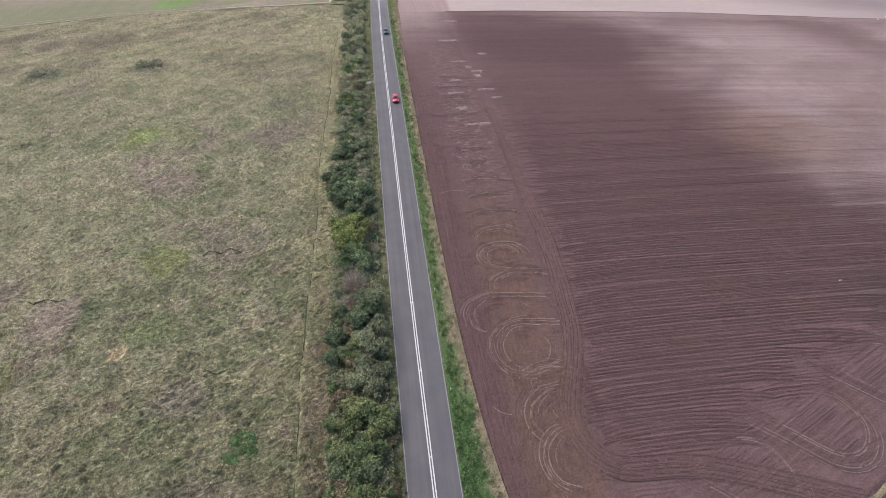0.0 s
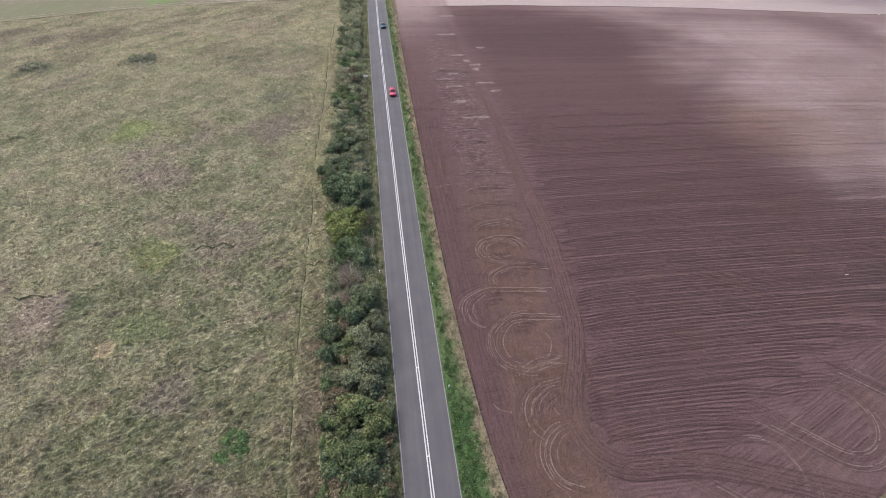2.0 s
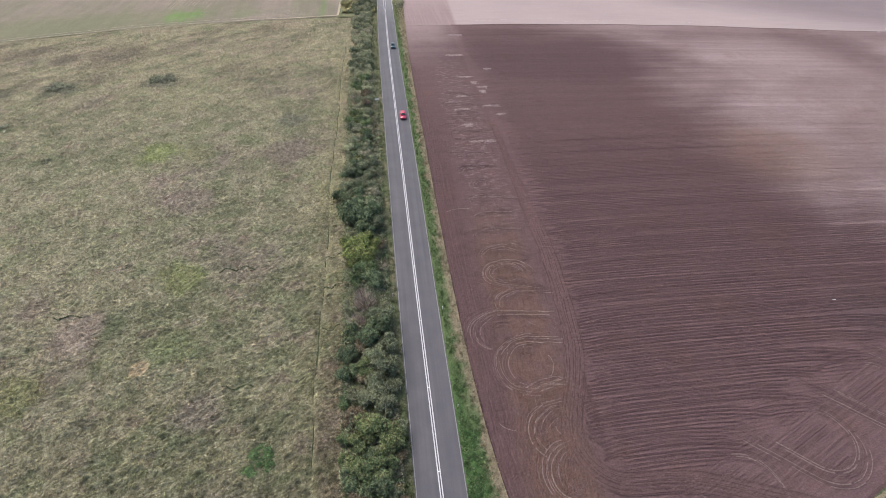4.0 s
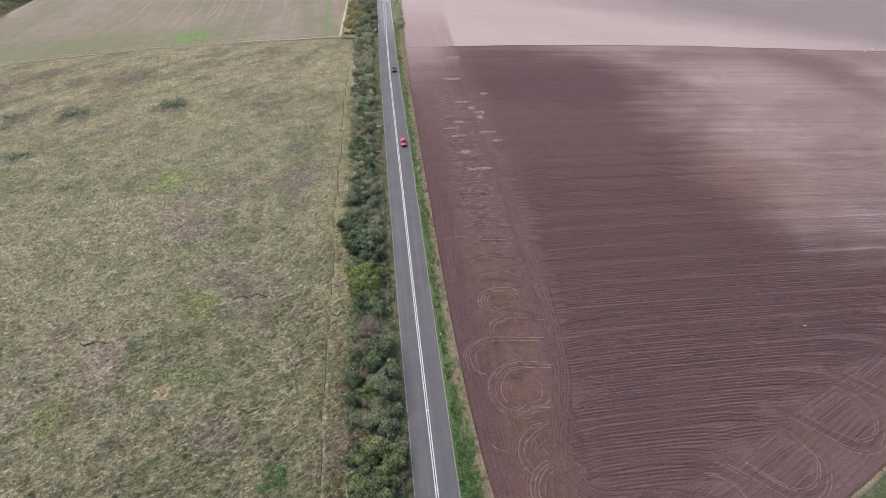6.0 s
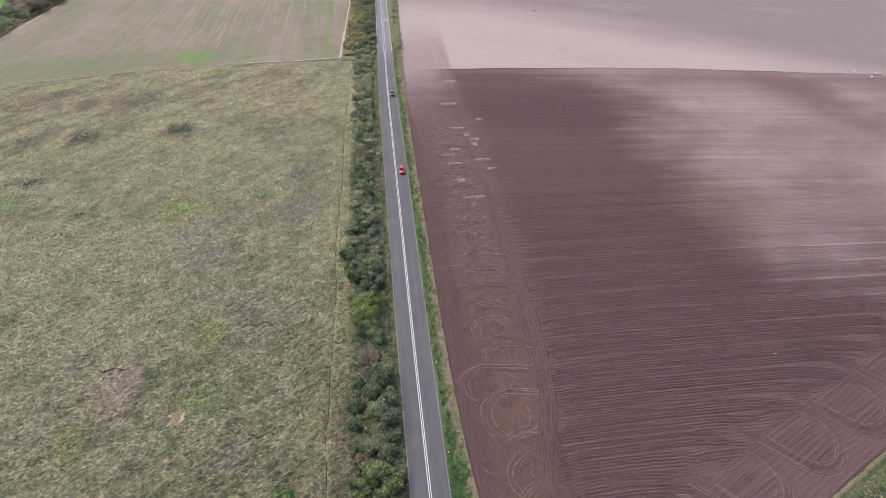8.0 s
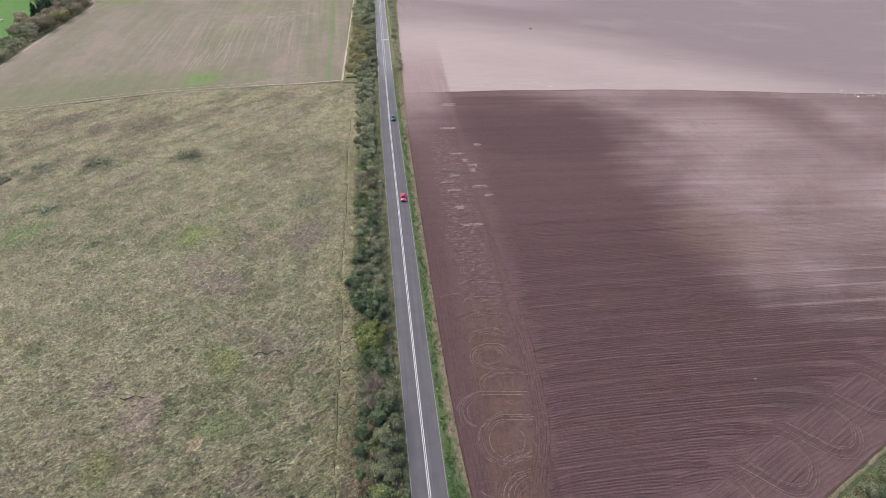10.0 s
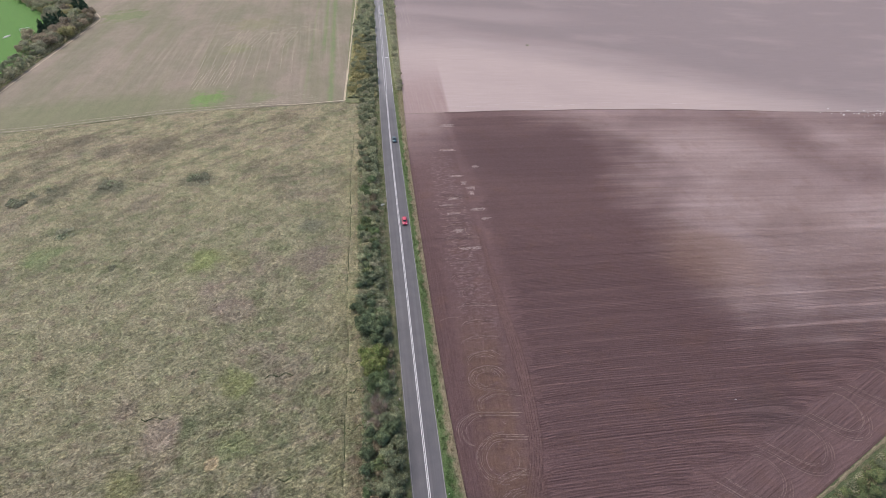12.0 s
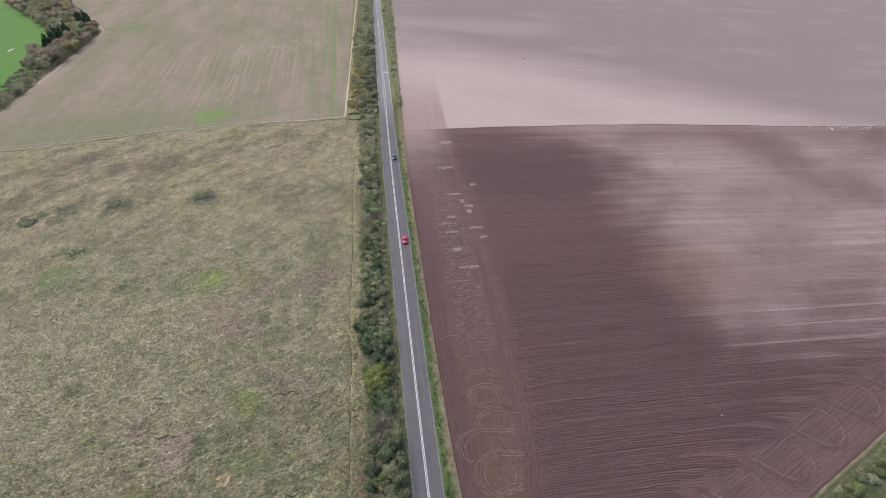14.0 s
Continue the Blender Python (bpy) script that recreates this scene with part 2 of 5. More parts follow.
def stubble_mat():
    k = Mat("stubble_and_weeds", 0.92, 0.1)
    warp, mid, fine = k.noise(0.02, 4), k.noise(0.16, 4), k.noise(1.4, 4)
    s = k.x + k.y * 0.05
    line = k.noise(1.0, 3, k.vec(s * 0.45, k.y * 0.010), 0.6)
    wide = k.noise(1.0, 2, k.vec(s * 0.10, k.y * 0.007))
    drift = k.noise(1.0, 4, k.vec(s * 0.045, k.y * 0.014), 0.6)
    c = k.mix(drift.step(0.3, 0.7), (0.182, 0.170, 0.124), (0.242, 0.202, 0.168))
    c = k.mix(wide.step(0.50, 0.72) * 0.35, c, (0.168, 0.170, 0.104))
    c = k.mix((k.y + (mid - 0.5) * 16 - k.x * 0.05).step(268, 246) * k.x.step(-60, -95) * 0.55, c, (0.146, 0.164, 0.088))
    c = k.mix(k.spot(-88, 240, 12, mid) * line.step(0.3, 0.6, 0.7, 1.0) * 0.9, c, (0.140, 0.220, 0.075))
    c = k.mix(k.spot(-60, 238, 9, mid) * 0.4, c, (0.150, 0.190, 0.090))
    c = k.mix(k.spot(-88, 318, 12, mid) * 0.45, c, (0.185, 0.200, 0.100))
    c = k.mix(k.spot(-84, 372, 22, mid) * 0.4, c, (0.195, 0.195, 0.105))
    c = k.mix(k.spot(-186, 415, 22, mid) * 0.6, c, (0.140, 0.182, 0.078))
    run = k.x + k.y * 0.021
    for at, half, y0, f in ((-22.2, 2.6, 225, 0.6), (-27.6, 2.4, 310, 0.55), (-35.0, 1.6, 240, 0.25)):
        c = k.mix((run + (mid - 0.5) * 3 + (line - 0.5) * 3 - at).op('ABSOLUTE').step(half, 0.0) * (k.y + (mid - 0.5) * 60).step(y0 - 20, y0 + 20) * f, c, (0.142, 0.204, 0.082))
    c = k.mix(k.spot(-78, 318, 75, warp) * line.step(0.48, 0.66) * 0.25, c, (0.32, 0.27, 0.215))
    c = k.mix(k.spot(-72, 350, 40, warp) * mid.step(0.50, 0.66) * 0.45, c, (0.30, 0.27, 0.205))
    v = fine.step(0.25, 0.75, 0.88, 1.12) * line.step(0.3, 0.7, 0.96, 1.04) * mid.step(0.3, 0.7, 0.95, 1.05)
    return k.out(k.scale(c, v), fine, 0.1, 0.4)


def grass_mat(name, lush, straw, share, blades=False):
    k = Mat(name, 0.85, 0.15)
    n, fine = k.noise(0.35, 4), k.noise(3.0, 4, rough=0.7)
    c = k.mix(n.step(0.5 - share * 0.5, 0.9 - share * 0.5), straw, lush)
    v = k.island.step(0, 1, 0.6, 1.45) if blades else fine.step(0.3, 0.7, 0.6, 1.4)
    return k.leafy(k.scale(c, v), 0.4) if blades else k.out(k.scale(c, v), fine, 0.15, 0.7)


def verge_mat(blades=False):
    """Grass that is lush by the road and dry by the soil."""
    k = Mat("verge_blades" if blades else "verge_grass", 0.88, 0.12)
    n, fine = k.noise(0.45, 4), k.noise(3.2, 4, rough=0.7)
    edge = (k.y * 0.03 * -1).op('EXPONENT') * 3.2 + k.y.step(165, 400, 0, 8.5) + 6.1
    t = ((k.x + (n - 0.5) * 4.0) - 3.6) / (edge - 3.6)
    c = k.mix(t.step(0.42, 0.90), (0.108, 0.152, 0.066), (0.250, 0.212, 0.144))
    c = k.mix((k.y + (n - 0.5) * 8).step(46, 28) * t.step(1.1, 0.8) * 0.85, c, (0.056, 0.118, 0.038))
    c = k.mix(k.y.step(180, 260) * 0.6, c, (0.16, 0.15, 0.075))
    v = k.island.step(0, 1, 0.6, 1.45) if blades else fine.step(0.2, 0.8, 0.6, 1.4)
    return k.leafy(k.scale(c, v), 0.4) if blades else k.out(k.scale(c, v), fine, 0.15, 0.7)


def asphalt_mat():
    k = Mat("asphalt", 0.62, 0.4)
    grit, blot = k.noise(9, 4, rough=0.8), k.noise(0.25, 4)
    lane = k.noise(1.0, 3, k.vec(k.x * 1.1, k.y * 0.02))
    c = k.mix(blot.step(0.3, 0.7), (0.078, 0.075, 0.087), (0.095, 0.090, 0.101))
    # Grazing sheen of the distant road, put into the asphalt colour.
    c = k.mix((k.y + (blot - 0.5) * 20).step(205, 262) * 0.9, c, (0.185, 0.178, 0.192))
    return k.out(k.scale(c, grit.step(0.2, 0.8, 0.86, 1.14) * lane.step(0.3, 0.7, 0.9, 1.12)), grit, 0.01, 0.5)


def paint_mat(name, c, wear):
    k = Mat(name, 0.6, 0.3)
    return k.out(k.mix(k.noise(2.5, 5, rough=0.8).step(0.62 - wear, 0.75 - wear * 0.5) * wear, c, (0.14, 0.135, 0.145)))


def leaf_mat(name, a, b, dry=(0.15, 0.112, 0.070), share=0.15, low=0.60, high=1.62):
    k = Mat(name, 0.62, 0.25)
    c = k.mix(k.noise(0.5, 3).step(0.35, 0.65), tuple(w * q + 0.010 for w, q in zip((1.65, 1.6, 1.35), a)), tuple(w * q + 0.010 for w, q in zip((1.7, 1.65, 1.4), b)))
    c = k.mix(k.island.step(1 - share, 1 - share * 0.4) * 0.8, c, dry)
    v = (k.island * 7.3).op('FRACT').step(0, 1, low, high) * k.random().step(0, 1, 0.84, 1.24)
    return k.leafy(k.scale(c, v), 0.2)


def bark_mat(name, c):
    k = Mat(name, 0.9, 0.1)
    n = k.noise(4.0, 4, k.vec(k.x * 3, k.y * 3, k.z * 0.6))
    return k.out(k.scale(k.col(c), n.step(0.2, 0.8, 0.65, 1.35)), n, 0.03, 0.5)


DARK_SOIL, PALE_SOIL = (0.126, 0.0798, 0.0810), (0.395, 0.307, 0.302)
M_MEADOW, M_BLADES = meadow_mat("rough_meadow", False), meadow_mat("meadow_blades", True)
M_PLOUGH = soil_mat("ploughed_soil", DARK_SOIL, PALE_SOIL, 'plough')
M_PALE = soil_mat("dry_tilled_soil", (0.228, 0.188, 0.194), (0.386, 0.316, 0.309), 'far')
# Ploughed soil again in shaded and lit tones, for troughs and crests.
M_FURROW = soil_mat("shaded_furrow_bottom", (0.088, 0.055, 0.056), (0.265, 0.205, 0.200), 'plough')
M_FINE_FURROW = soil_mat("shaded_furrow_soil", (0.108, 0.068, 0.069), (0.338, 0.261, 0.256), 'plough')
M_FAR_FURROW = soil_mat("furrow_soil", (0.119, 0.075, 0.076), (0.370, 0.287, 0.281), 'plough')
M_RIDGE = soil_mat("lit_ridge_soil", (0.142, 0.090, 0.092), (0.430, 0.334, 0.327), 'plough')
M_RUN = soil_mat("smooth_plough_run", (0.128, 0.081, 0.078), (0.146, 0.093, 0.088), 'track')
M_TRACK = soil_mat("dry_wheel_marks", (0.180, 0.130, 0.113), (0.245, 0.183, 0.158), 'track')
M_LOOP = soil_mat("soft_wheel_marks", (0.172, 0.120, 0.112), (0.232, 0.172, 0.160), 'track')
M_STUBBLE = stubble_mat()
M_PASTURE = grass_mat("pasture_grass", (0.085, 0.185, 0.045), (0.11, 0.175, 0.06), 0.8)
M_BASE = grass_mat("open_country", (0.12, 0.14, 0.06), (0.19, 0.165, 0.10), 0.5)
M_VERGE, M_VERGE_BLADES = verge_mat(), verge_mat(True)
M_LVERGE = grass_mat("hedge_bottom_grass", (0.122, 0.142, 0.070), (0.205, 0.188, 0.118), 0.5)
M_BANK = grass_mat("bank_grass", (0.070, 0.090, 0.044), (0.140, 0.132, 0.082), 0.6)
M_DRY = grass_mat("dry_edge_grass", (0.165, 0.146, 0.095), (0.225, 0.188, 0.130), 0.5)
M_LVERGE_BLADES = grass_mat("hedge_bottom_blades", (0.122, 0.142, 0.070), (0.205, 0.188, 0.118), 0.5, True)
M_PATH = grass_mat("trodden_grass", (0.060, 0.074, 0.036), (0.080, 0.086, 0.048), 0.6)
M_CHALK = plain("pale_chalky_path", (0.42, 0.36, 0.28), 0.95, vary=0.25, scale=0.8, spec=0.1)
M_ASPHALT = asphalt_mat()
M_WHITE = paint_mat("road_paint", (0.66, 0.65, 0.68), 0.25)
M_EDGE = paint_mat("worn_edge_paint", (0.42, 0.41, 0.41), 0.6)


# ---- the lie of the land ----
def soft(v, w):
    return w * np.logaddexp(0, np.asarray(v, float) / w)


def ground(x, y):
    """Height of the land: level by the camera, falling away beyond."""
    side = 2.5 * np.tanh((np.asarray(x, float) + 2.6) / 250)
    u = soft(np.asarray(y, float) - 80, 25) / 100
    u = np.where(u > 4.6, 4.6 + 2.5 * (1 - np.exp(-np.maximum(u - 4.6, 0) / 2.5)), u)
    return 0.78 * side - 2.82 * side * side - 14.45 * u - 0.54 * u * u - 1.09 * u * side


def road_x(y):
    return 0.0127 * soft(np.asarray(y, float) - 180, 14) + 0.011 * soft(62 - np.asarray(y, float), 10)


def soil_x(y):
    """Where the verge ends and the ploughed soil begins."""
    y = np.asarray(y, float)
    return road_x(y) + 6.45 + 2.6 * np.exp(-(np.maximum(y, 0) - 20) / 17) + 0.025 * soft(y - 165, 14)


def meadow_end(x):
    return 229.0 + 0.053 * np.maximum(np.asarray(x, float), -400) + 1.5 * np.sin(np.asarray(x, float) / 21)


def plough_start(x):
    return 27 + 0.42 * (np.asarray(x, float) - 90.4)


def plough_end(x):
    """The far edge of the ploughed soil."""
    x = np.asarray(x, float)
    return 210.0 + 2.6 * np.exp(-((x - 140) / 62) ** 2) - 1.2 * np.clip((x - 200) / 80, 0, 1)


def wood_x(y):
    y = np.asarray(y, float)
    return -203.5 - 0.67 * soft(y - 412, 5) + 0.0 * y


def stubble_x(y):
    return road_x(y) - 20.0 + 0.012 * (np.asarray(y, float) - 228)


def lattice(ix, iy, seed):
    v = np.sin(ix * 127.1 + iy * 311.7 + seed * 74.7) * 43758.5453
    return v - np.floor(v)


def vnoise(x, y, seed=0):
    ix, iy = np.floor(x), np.floor(y)
    fx, fy = x - ix, y - iy
    fx, fy = fx * fx * (3 - 2 * fx), fy * fy * (3 - 2 * fy)
    a, b = lattice(ix, iy, seed), lattice(ix + 1, iy, seed)
    c, d = lattice(ix, iy + 1, seed), lattice(ix + 1, iy + 1, seed)
    return (a * (1 - fx) + b * fx) * (1 - fy) + (c * (1 - fx) + d * fx) * fy


def mesh_of(name, verts, faces, mat, smooth=False):
    """A mesh from arrays; faces all have the same number of corners."""
    verts, faces = np.asarray(verts, np.float32), np.asarray(faces, np.int32)
    me = bpy.data.meshes.new(name)
    me.vertices.add(len(verts))
    me.vertices.foreach_set("co", verts.ravel())
    n, k = faces.shape
    me.loops.add(n * k)
    me.loops.foreach_set("vertex_index", faces.ravel())
    me.polygons.add(n)
    me.polygons.foreach_set("loop_start", np.arange(0, n * k, k, dtype=np.int32))
    me.polygons.foreach_set("use_smooth", np.full(n, smooth))
    me.materials.append(mat)
    me.update(calc_edges=True)
    return me


def grid_faces(nu, nv):
    i = (np.arange(nv - 1)[:, None] * nu + np.arange(nu - 1)[None, :]).ravel()
    return np.stack([i, i + 1, i + nu + 1, i + nu], 1)


def sheet(name, mat, us, vs, where, lift=0.0, rough=None, label="", category="", parent=None, kind="structure"):
    """A piece of land over a grid; where(u, v) gives x and y."""
    u, v = np.meshgrid(us, vs)
    x, y = where(u.ravel(), v.ravel())
    z = ground(x, y) + lift + (rough(x, y) if rough else 0)
    ob = new(name, mesh_of(name, np.stack([x, y, z], 1), grid_faces(len(us), len(vs)), mat, True))
    if parent:
        ob.parent = parent
        return tagged(ob, label) if label else ob
    return tagged(ob, label, category, kind=kind)


def grow(a, b, first, rate, far):
    """Steps from a to b that widen from first to far."""
    out, s = [a], first
    while out[-1] < b:
        out.append(out[-1] + s)
        s = min(far, s * rate)
    out[-1] = b
    return np.array(out)


def part(name, data, parent, label="", at=None):
    ob = new(name, data)
    ob.parent = parent
    if at is not None:
        ob.matrix_basis = at
    return tagged(ob, label) if label else ob


# ---- the land ----
far = np.concatenate([-grow(0, 2800, 12, 1.12, 260)[::-1][:-1], grow(0, 2800, 12, 1.12, 260)])
sheet("ground", M_BASE, far, far + 150, lambda u, v: (u, v), -0.8, None, "open rolling farmland of pale grass under an overcast sky", "ground")


def path_x(y):
    """The trodden line through the meadow."""
    return -17.6 + 0.012 * (y - 40) + 0.25 * np.sin(y / 9) + 0.12 * np.sin(y / 2.3)


def tussocks(x, y):
    """Wind-laid tufts: steep on one side and drawn out on the other."""
    near = np.clip((300 - y) / 200, 0.5, 1)
    p, q = x * 1.1 + y * 0.5, y * 1.5 - x * 0.6
    p = p + 0.9 * vnoise(p * 0.5, q * 0.5, 4)
    lay = vnoise(p * 0.75, q * 1.0, 1)
    bumps = 0.42 * lay ** 1.6 + 0.34 * vnoise(p * 1.4 + 0.8 * lay, q * 2.0 - 0.9 * lay, 2) ** 1.4 + vnoise(x * 0.12, y * 0.12, 3) * 0.5
    trod = np.exp(-((x - path_x(y)) / 0.32) ** 2)
    return (bumps * 1.25 * near - 0.45) * (1 - trod) - 0.28 * trod


mx = -grow(8.6, 420, 0.36, 1.004, 9)[::-1]
my = np.concatenate([grow(-160, 8, 6, 1, 6)[:-1], grow(8, 232, 0.34, 1.0025, 1.0)])
meadow = sheet("meadow", M_MEADOW, mx, my, lambda u, v: (u, np.where(v > 200, 200 + (v - 200) * (meadow_end(u) - 200) / 32, v)), 0.0, tussocks,
               "rough tussocky meadow of straw and green autumn grass", "meadow")


def tilth(x, y):
    return vnoise(x * 0.7, y * 1.8, 5) * 0.10 + vnoise(x * 2.5, y * 2.5, 6) * 0.05 - 0.12


def plough_xy(u, v):
    lo = soil_x(np.clip(v * 200, 0, 212))
    x = lo + u * (500 - lo)
    y = plough_start(x) + v * (plough_end(x) - plough_start(x))
    x = soil_x(y) + u * (500 - soil_x(y))
    return x, plough_start(x) + v * (plough_end(x) - plough_start(x))


uu = grow(0, 1, 0.0011, 1.006, 0.02)
ploughed_field = sheet("ploughed_field", M_PLOUGH, uu, np.linspace(0, 1, 330), plough_xy, 0.0, tilth,
                       "freshly ploughed purple-brown field with furrows and pale dry patches", "field")

def tilled_xy(u, v):
    x = soil_x(211 + 700 * v) + u * 820
    return x, (plough_end(x) + 0.2) * (1 - v) + 911 * v


pale_field = sheet("tilled_field", M_PALE, grow(0, 1, 0.003, 1.03, 0.03), grow(0, 1, 0.004, 1.02, 0.03), tilled_xy, 0.0, tilth,
                   "pale pinkish-grey tilled field beyond the ploughed land", "field")
stubble_field = sheet("stubble_field", M_STUBBLE, np.linspace(0, 1, 120), grow(0, 1, 0.003, 1.01, 0.02),
                      lambda u, v: (stubble_x(229 + 560 * v) * (1 - u) + wood_x(229 + 560 * v) * u, meadow_end(-20 - 180 * u) * (1 - v) + 789 * v), 0.0,
                      lambda x, y: vnoise(x * 0.4, y * 0.1, 8) * 0.12 - 0.1, "tan stubble field streaked with green weeds", "field")
pasture = sheet("pasture", M_PASTURE, grow(0, 1, 0.006, 1.05, 0.05), np.linspace(0, 1, 90),
                lambda u, v: (wood_x(180 + 560 * v) - 9 - 480 * u, 180 + 560 * v), -0.05, lambda x, y: vnoise(x * 0.2, y * 0.2, 9) * 0.15 - 0.1,
                "bright green mown pasture beyond the wood", "pasture")

# ---- the road ----
road_v = np.concatenate([grow(-160, 0, 8, 1, 8)[:-1], grow(0, 260, 1.5, 1, 1.5), grow(262, 900, 3, 1.01, 12)])
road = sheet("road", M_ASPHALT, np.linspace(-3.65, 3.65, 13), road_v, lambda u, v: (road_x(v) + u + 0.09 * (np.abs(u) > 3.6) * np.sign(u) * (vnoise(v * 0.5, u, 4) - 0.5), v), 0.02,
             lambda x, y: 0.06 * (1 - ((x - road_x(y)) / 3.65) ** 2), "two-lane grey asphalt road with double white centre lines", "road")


def line(name, mat, x0, w, a, b, step, parent, lift=0.09, label=""):
    v = np.arange(a, b + step * 0.5, step)
    return sheet(name, mat, np.array([x0 - w / 2, x0 + w / 2]), v, lambda u, q: (road_x(q) + u, q),
                 0.026, lambda x, y: 0.06 * (1 - ((x - road_x(y)) / 3.65) ** 2), label, parent=parent)


for x0 in (-0.17, 0.17):
    line("centre_line", M_WHITE, x0, 0.15, -100, 236, 3, road, label="solid white painted line")
    line("centre_line", M_WHITE, x0 * 2.6, 0.13, 236, 800, 6, road, label="solid white painted line")
for x0 in (-3.47, 3.5):
    line("edge_line", M_EDGE, x0, 0.11, -60, 236, 3, road, label="worn white edge line")
    line("edge_line", M_WHITE, x0 * 0.98, 0.14, 236, 800, 6, road, label="white edge line")
for y0 in (290, 470):
    line("transverse_bar", M_WHITE, 1.9, 1.9, y0, y0 + 1.2, 0.6, road, label="white painted road marking")
    line("transverse_bar", M_WHITE, -0.4, 0.5, y0 + 0.4, y0 + 1.6, 0.6, road, label="white painted road marking")

verge_right = sheet("verge_right", M_VERGE, np.linspace(0, 1, 22), grow(-60, 900, 0.5, 1.004, 8), lambda u, v: (road_x(v) + 3.62 + u * (soil_x(v) + 0.1 - road_x(v) - 3.62), v), 0.03,
                    lambda x, y: vnoise(x * 2.2, y * 2.2, 11) * 0.22 + 0.05 - 0.2 * (x < road_x(y) + 3.7), "grass verge, lush by the road and straw-coloured by the field", "verge")
verge_left = sheet("verge_left", M_LVERGE, np.linspace(0, 1, 20), grow(-60, 900, 0.6, 1.004, 8), lambda u, v: (road_x(v) - 3.62 - u * np.where(v > 225, 17, 6), v), -0.06,
                   lambda x, y: vnoise(x * 2.2, y * 2.2, 12) * 0.25 + 0.02 - 0.2 * (x > road_x(y) - 3.7), "yellow-green grass verge below the hedge", "verge")

# ---- marks in the ploughed soil ----
def ribbon(xs, ys, w, h, lift=0.0, rough=None):
    """A low ridge along a line: corners and faces."""
    xs, ys = np.asarray(xs, float), np.asarray(ys, float)
    tx, ty = np.gradient(xs), np.gradient(ys)
    ln = np.hypot(tx, ty) + 1e-9
    nx, ny = -ty / ln, tx / ln
    cols = []
    for k, up in ((-0.5, h - 0.2 * w), (0.0, h), (0.5, h - 0.2 * w)):
        x, y = xs + nx * w * k, ys + ny * w * k
        cols.append(np.stack([x, y, ground(x, y) + lift + up + (rough(x, y) if rough else 0)], 1))
    v = np.stack(cols, 1).reshape(-1, 3)
    return v, grid_faces(3, len(xs))


def ribbons(name, lines, mat, parent, label=""):
    vs, fs, n = [], [], 0
    for args in lines:
        v, f = ribbon(*args)
        vs.append(v), fs.append(f + n)
        n += len(v)
    return part(name, mesh_of(name, np.concatenate(vs), np.concatenate(fs), mat, True), parent, label)


rng = random.Random(7)
# the long furrows, drawn to and fro across the slope: each pass ends in one deep furrow, with a shallow one half way;
# shade and lit crests are in the ribbons' colours
def pass_line(y0, xs, x0, x1, hook):
    return (y0 + 0.5 - 0.5 * np.exp(-(xs - x0) / 10.0) - 0.003 * (xs - x0) - hook * np.exp(-(xs - x0) / 3.0)
            + 0.10 * np.sin(xs / 17 + y0) - 0.009 * np.maximum(xs - x1, 0) ** 2)


for k in range(62):
    y0 = 21.7 + 2.95 * k + rng.uniform(-0.15, 0.15)
    deep = k % 2 == 1
    x0 = 28.6 - 5.2 * math.exp(-((y0 - 27) / 11) ** 2) + rng.uniform(-0.6, 0.6) + max(0, 26 - y0) * 0.6
    x1 = max(x0 + 9, min(330, (y0 - 27) / 0.42 + 90.4 - 50 + rng.uniform(-0.6, 0.6)))
    xs = np.linspace(x0, x1 + (16 if y0 > 34 else 12), 110)
    base = pass_line(y0, xs, x0, x1, rng.uniform(0.4, 0.9) if deep and y0 < 80 else rng.uniform(0.0, 0.3))
    fade = min(1.0, max(0.0, (y0 - 45) / 80))
    fine, crest = [], []
    for j in range(1, 5):
        ys = base + 0.59 * j + rng.uniform(-0.06, 0.06) + 0.16 * (vnoise(xs / 7, xs * 0 + k * 7 + j, 3) - 0.5)
        a, b = rng.randrange(0, 3), rng.randrange(98, 111)
        fine.append((xs[a:b], ys[a:b], rng.uniform(0.07, 0.13) * (1 - 0.5 * fade), 0.05))
        crest.append((xs[a:b], ys[a:b] + 0.24, rng.uniform(0.10, 0.17) * (1 - 0.5 * fade), 0.06))
    rng.shuffle(fine)
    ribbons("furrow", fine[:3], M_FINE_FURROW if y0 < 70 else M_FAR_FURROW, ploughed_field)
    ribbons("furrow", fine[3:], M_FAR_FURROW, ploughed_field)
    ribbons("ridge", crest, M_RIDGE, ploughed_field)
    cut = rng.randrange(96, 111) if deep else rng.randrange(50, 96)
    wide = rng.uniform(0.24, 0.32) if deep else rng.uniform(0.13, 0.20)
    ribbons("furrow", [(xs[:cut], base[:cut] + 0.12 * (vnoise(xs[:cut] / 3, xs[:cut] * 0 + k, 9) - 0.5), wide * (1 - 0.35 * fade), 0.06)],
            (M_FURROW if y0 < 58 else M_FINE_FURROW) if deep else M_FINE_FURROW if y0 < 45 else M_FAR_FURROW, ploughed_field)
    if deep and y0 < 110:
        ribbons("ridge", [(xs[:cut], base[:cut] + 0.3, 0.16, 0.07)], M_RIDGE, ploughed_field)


def broken(x, y, low, high, lift):
    """A wheel mark in lengths of uneven width, with gaps between them."""
    out, i = [], 0
    while i < len(x) - 3:
        n = rng.randrange(6, 18)
        if len(x[i:i + n]) > 2:
            out.append((x[i:i + n], y[i:i + n], rng.uniform(low, high), lift))
        i += n + rng.randrange(-1, 3)
    return out


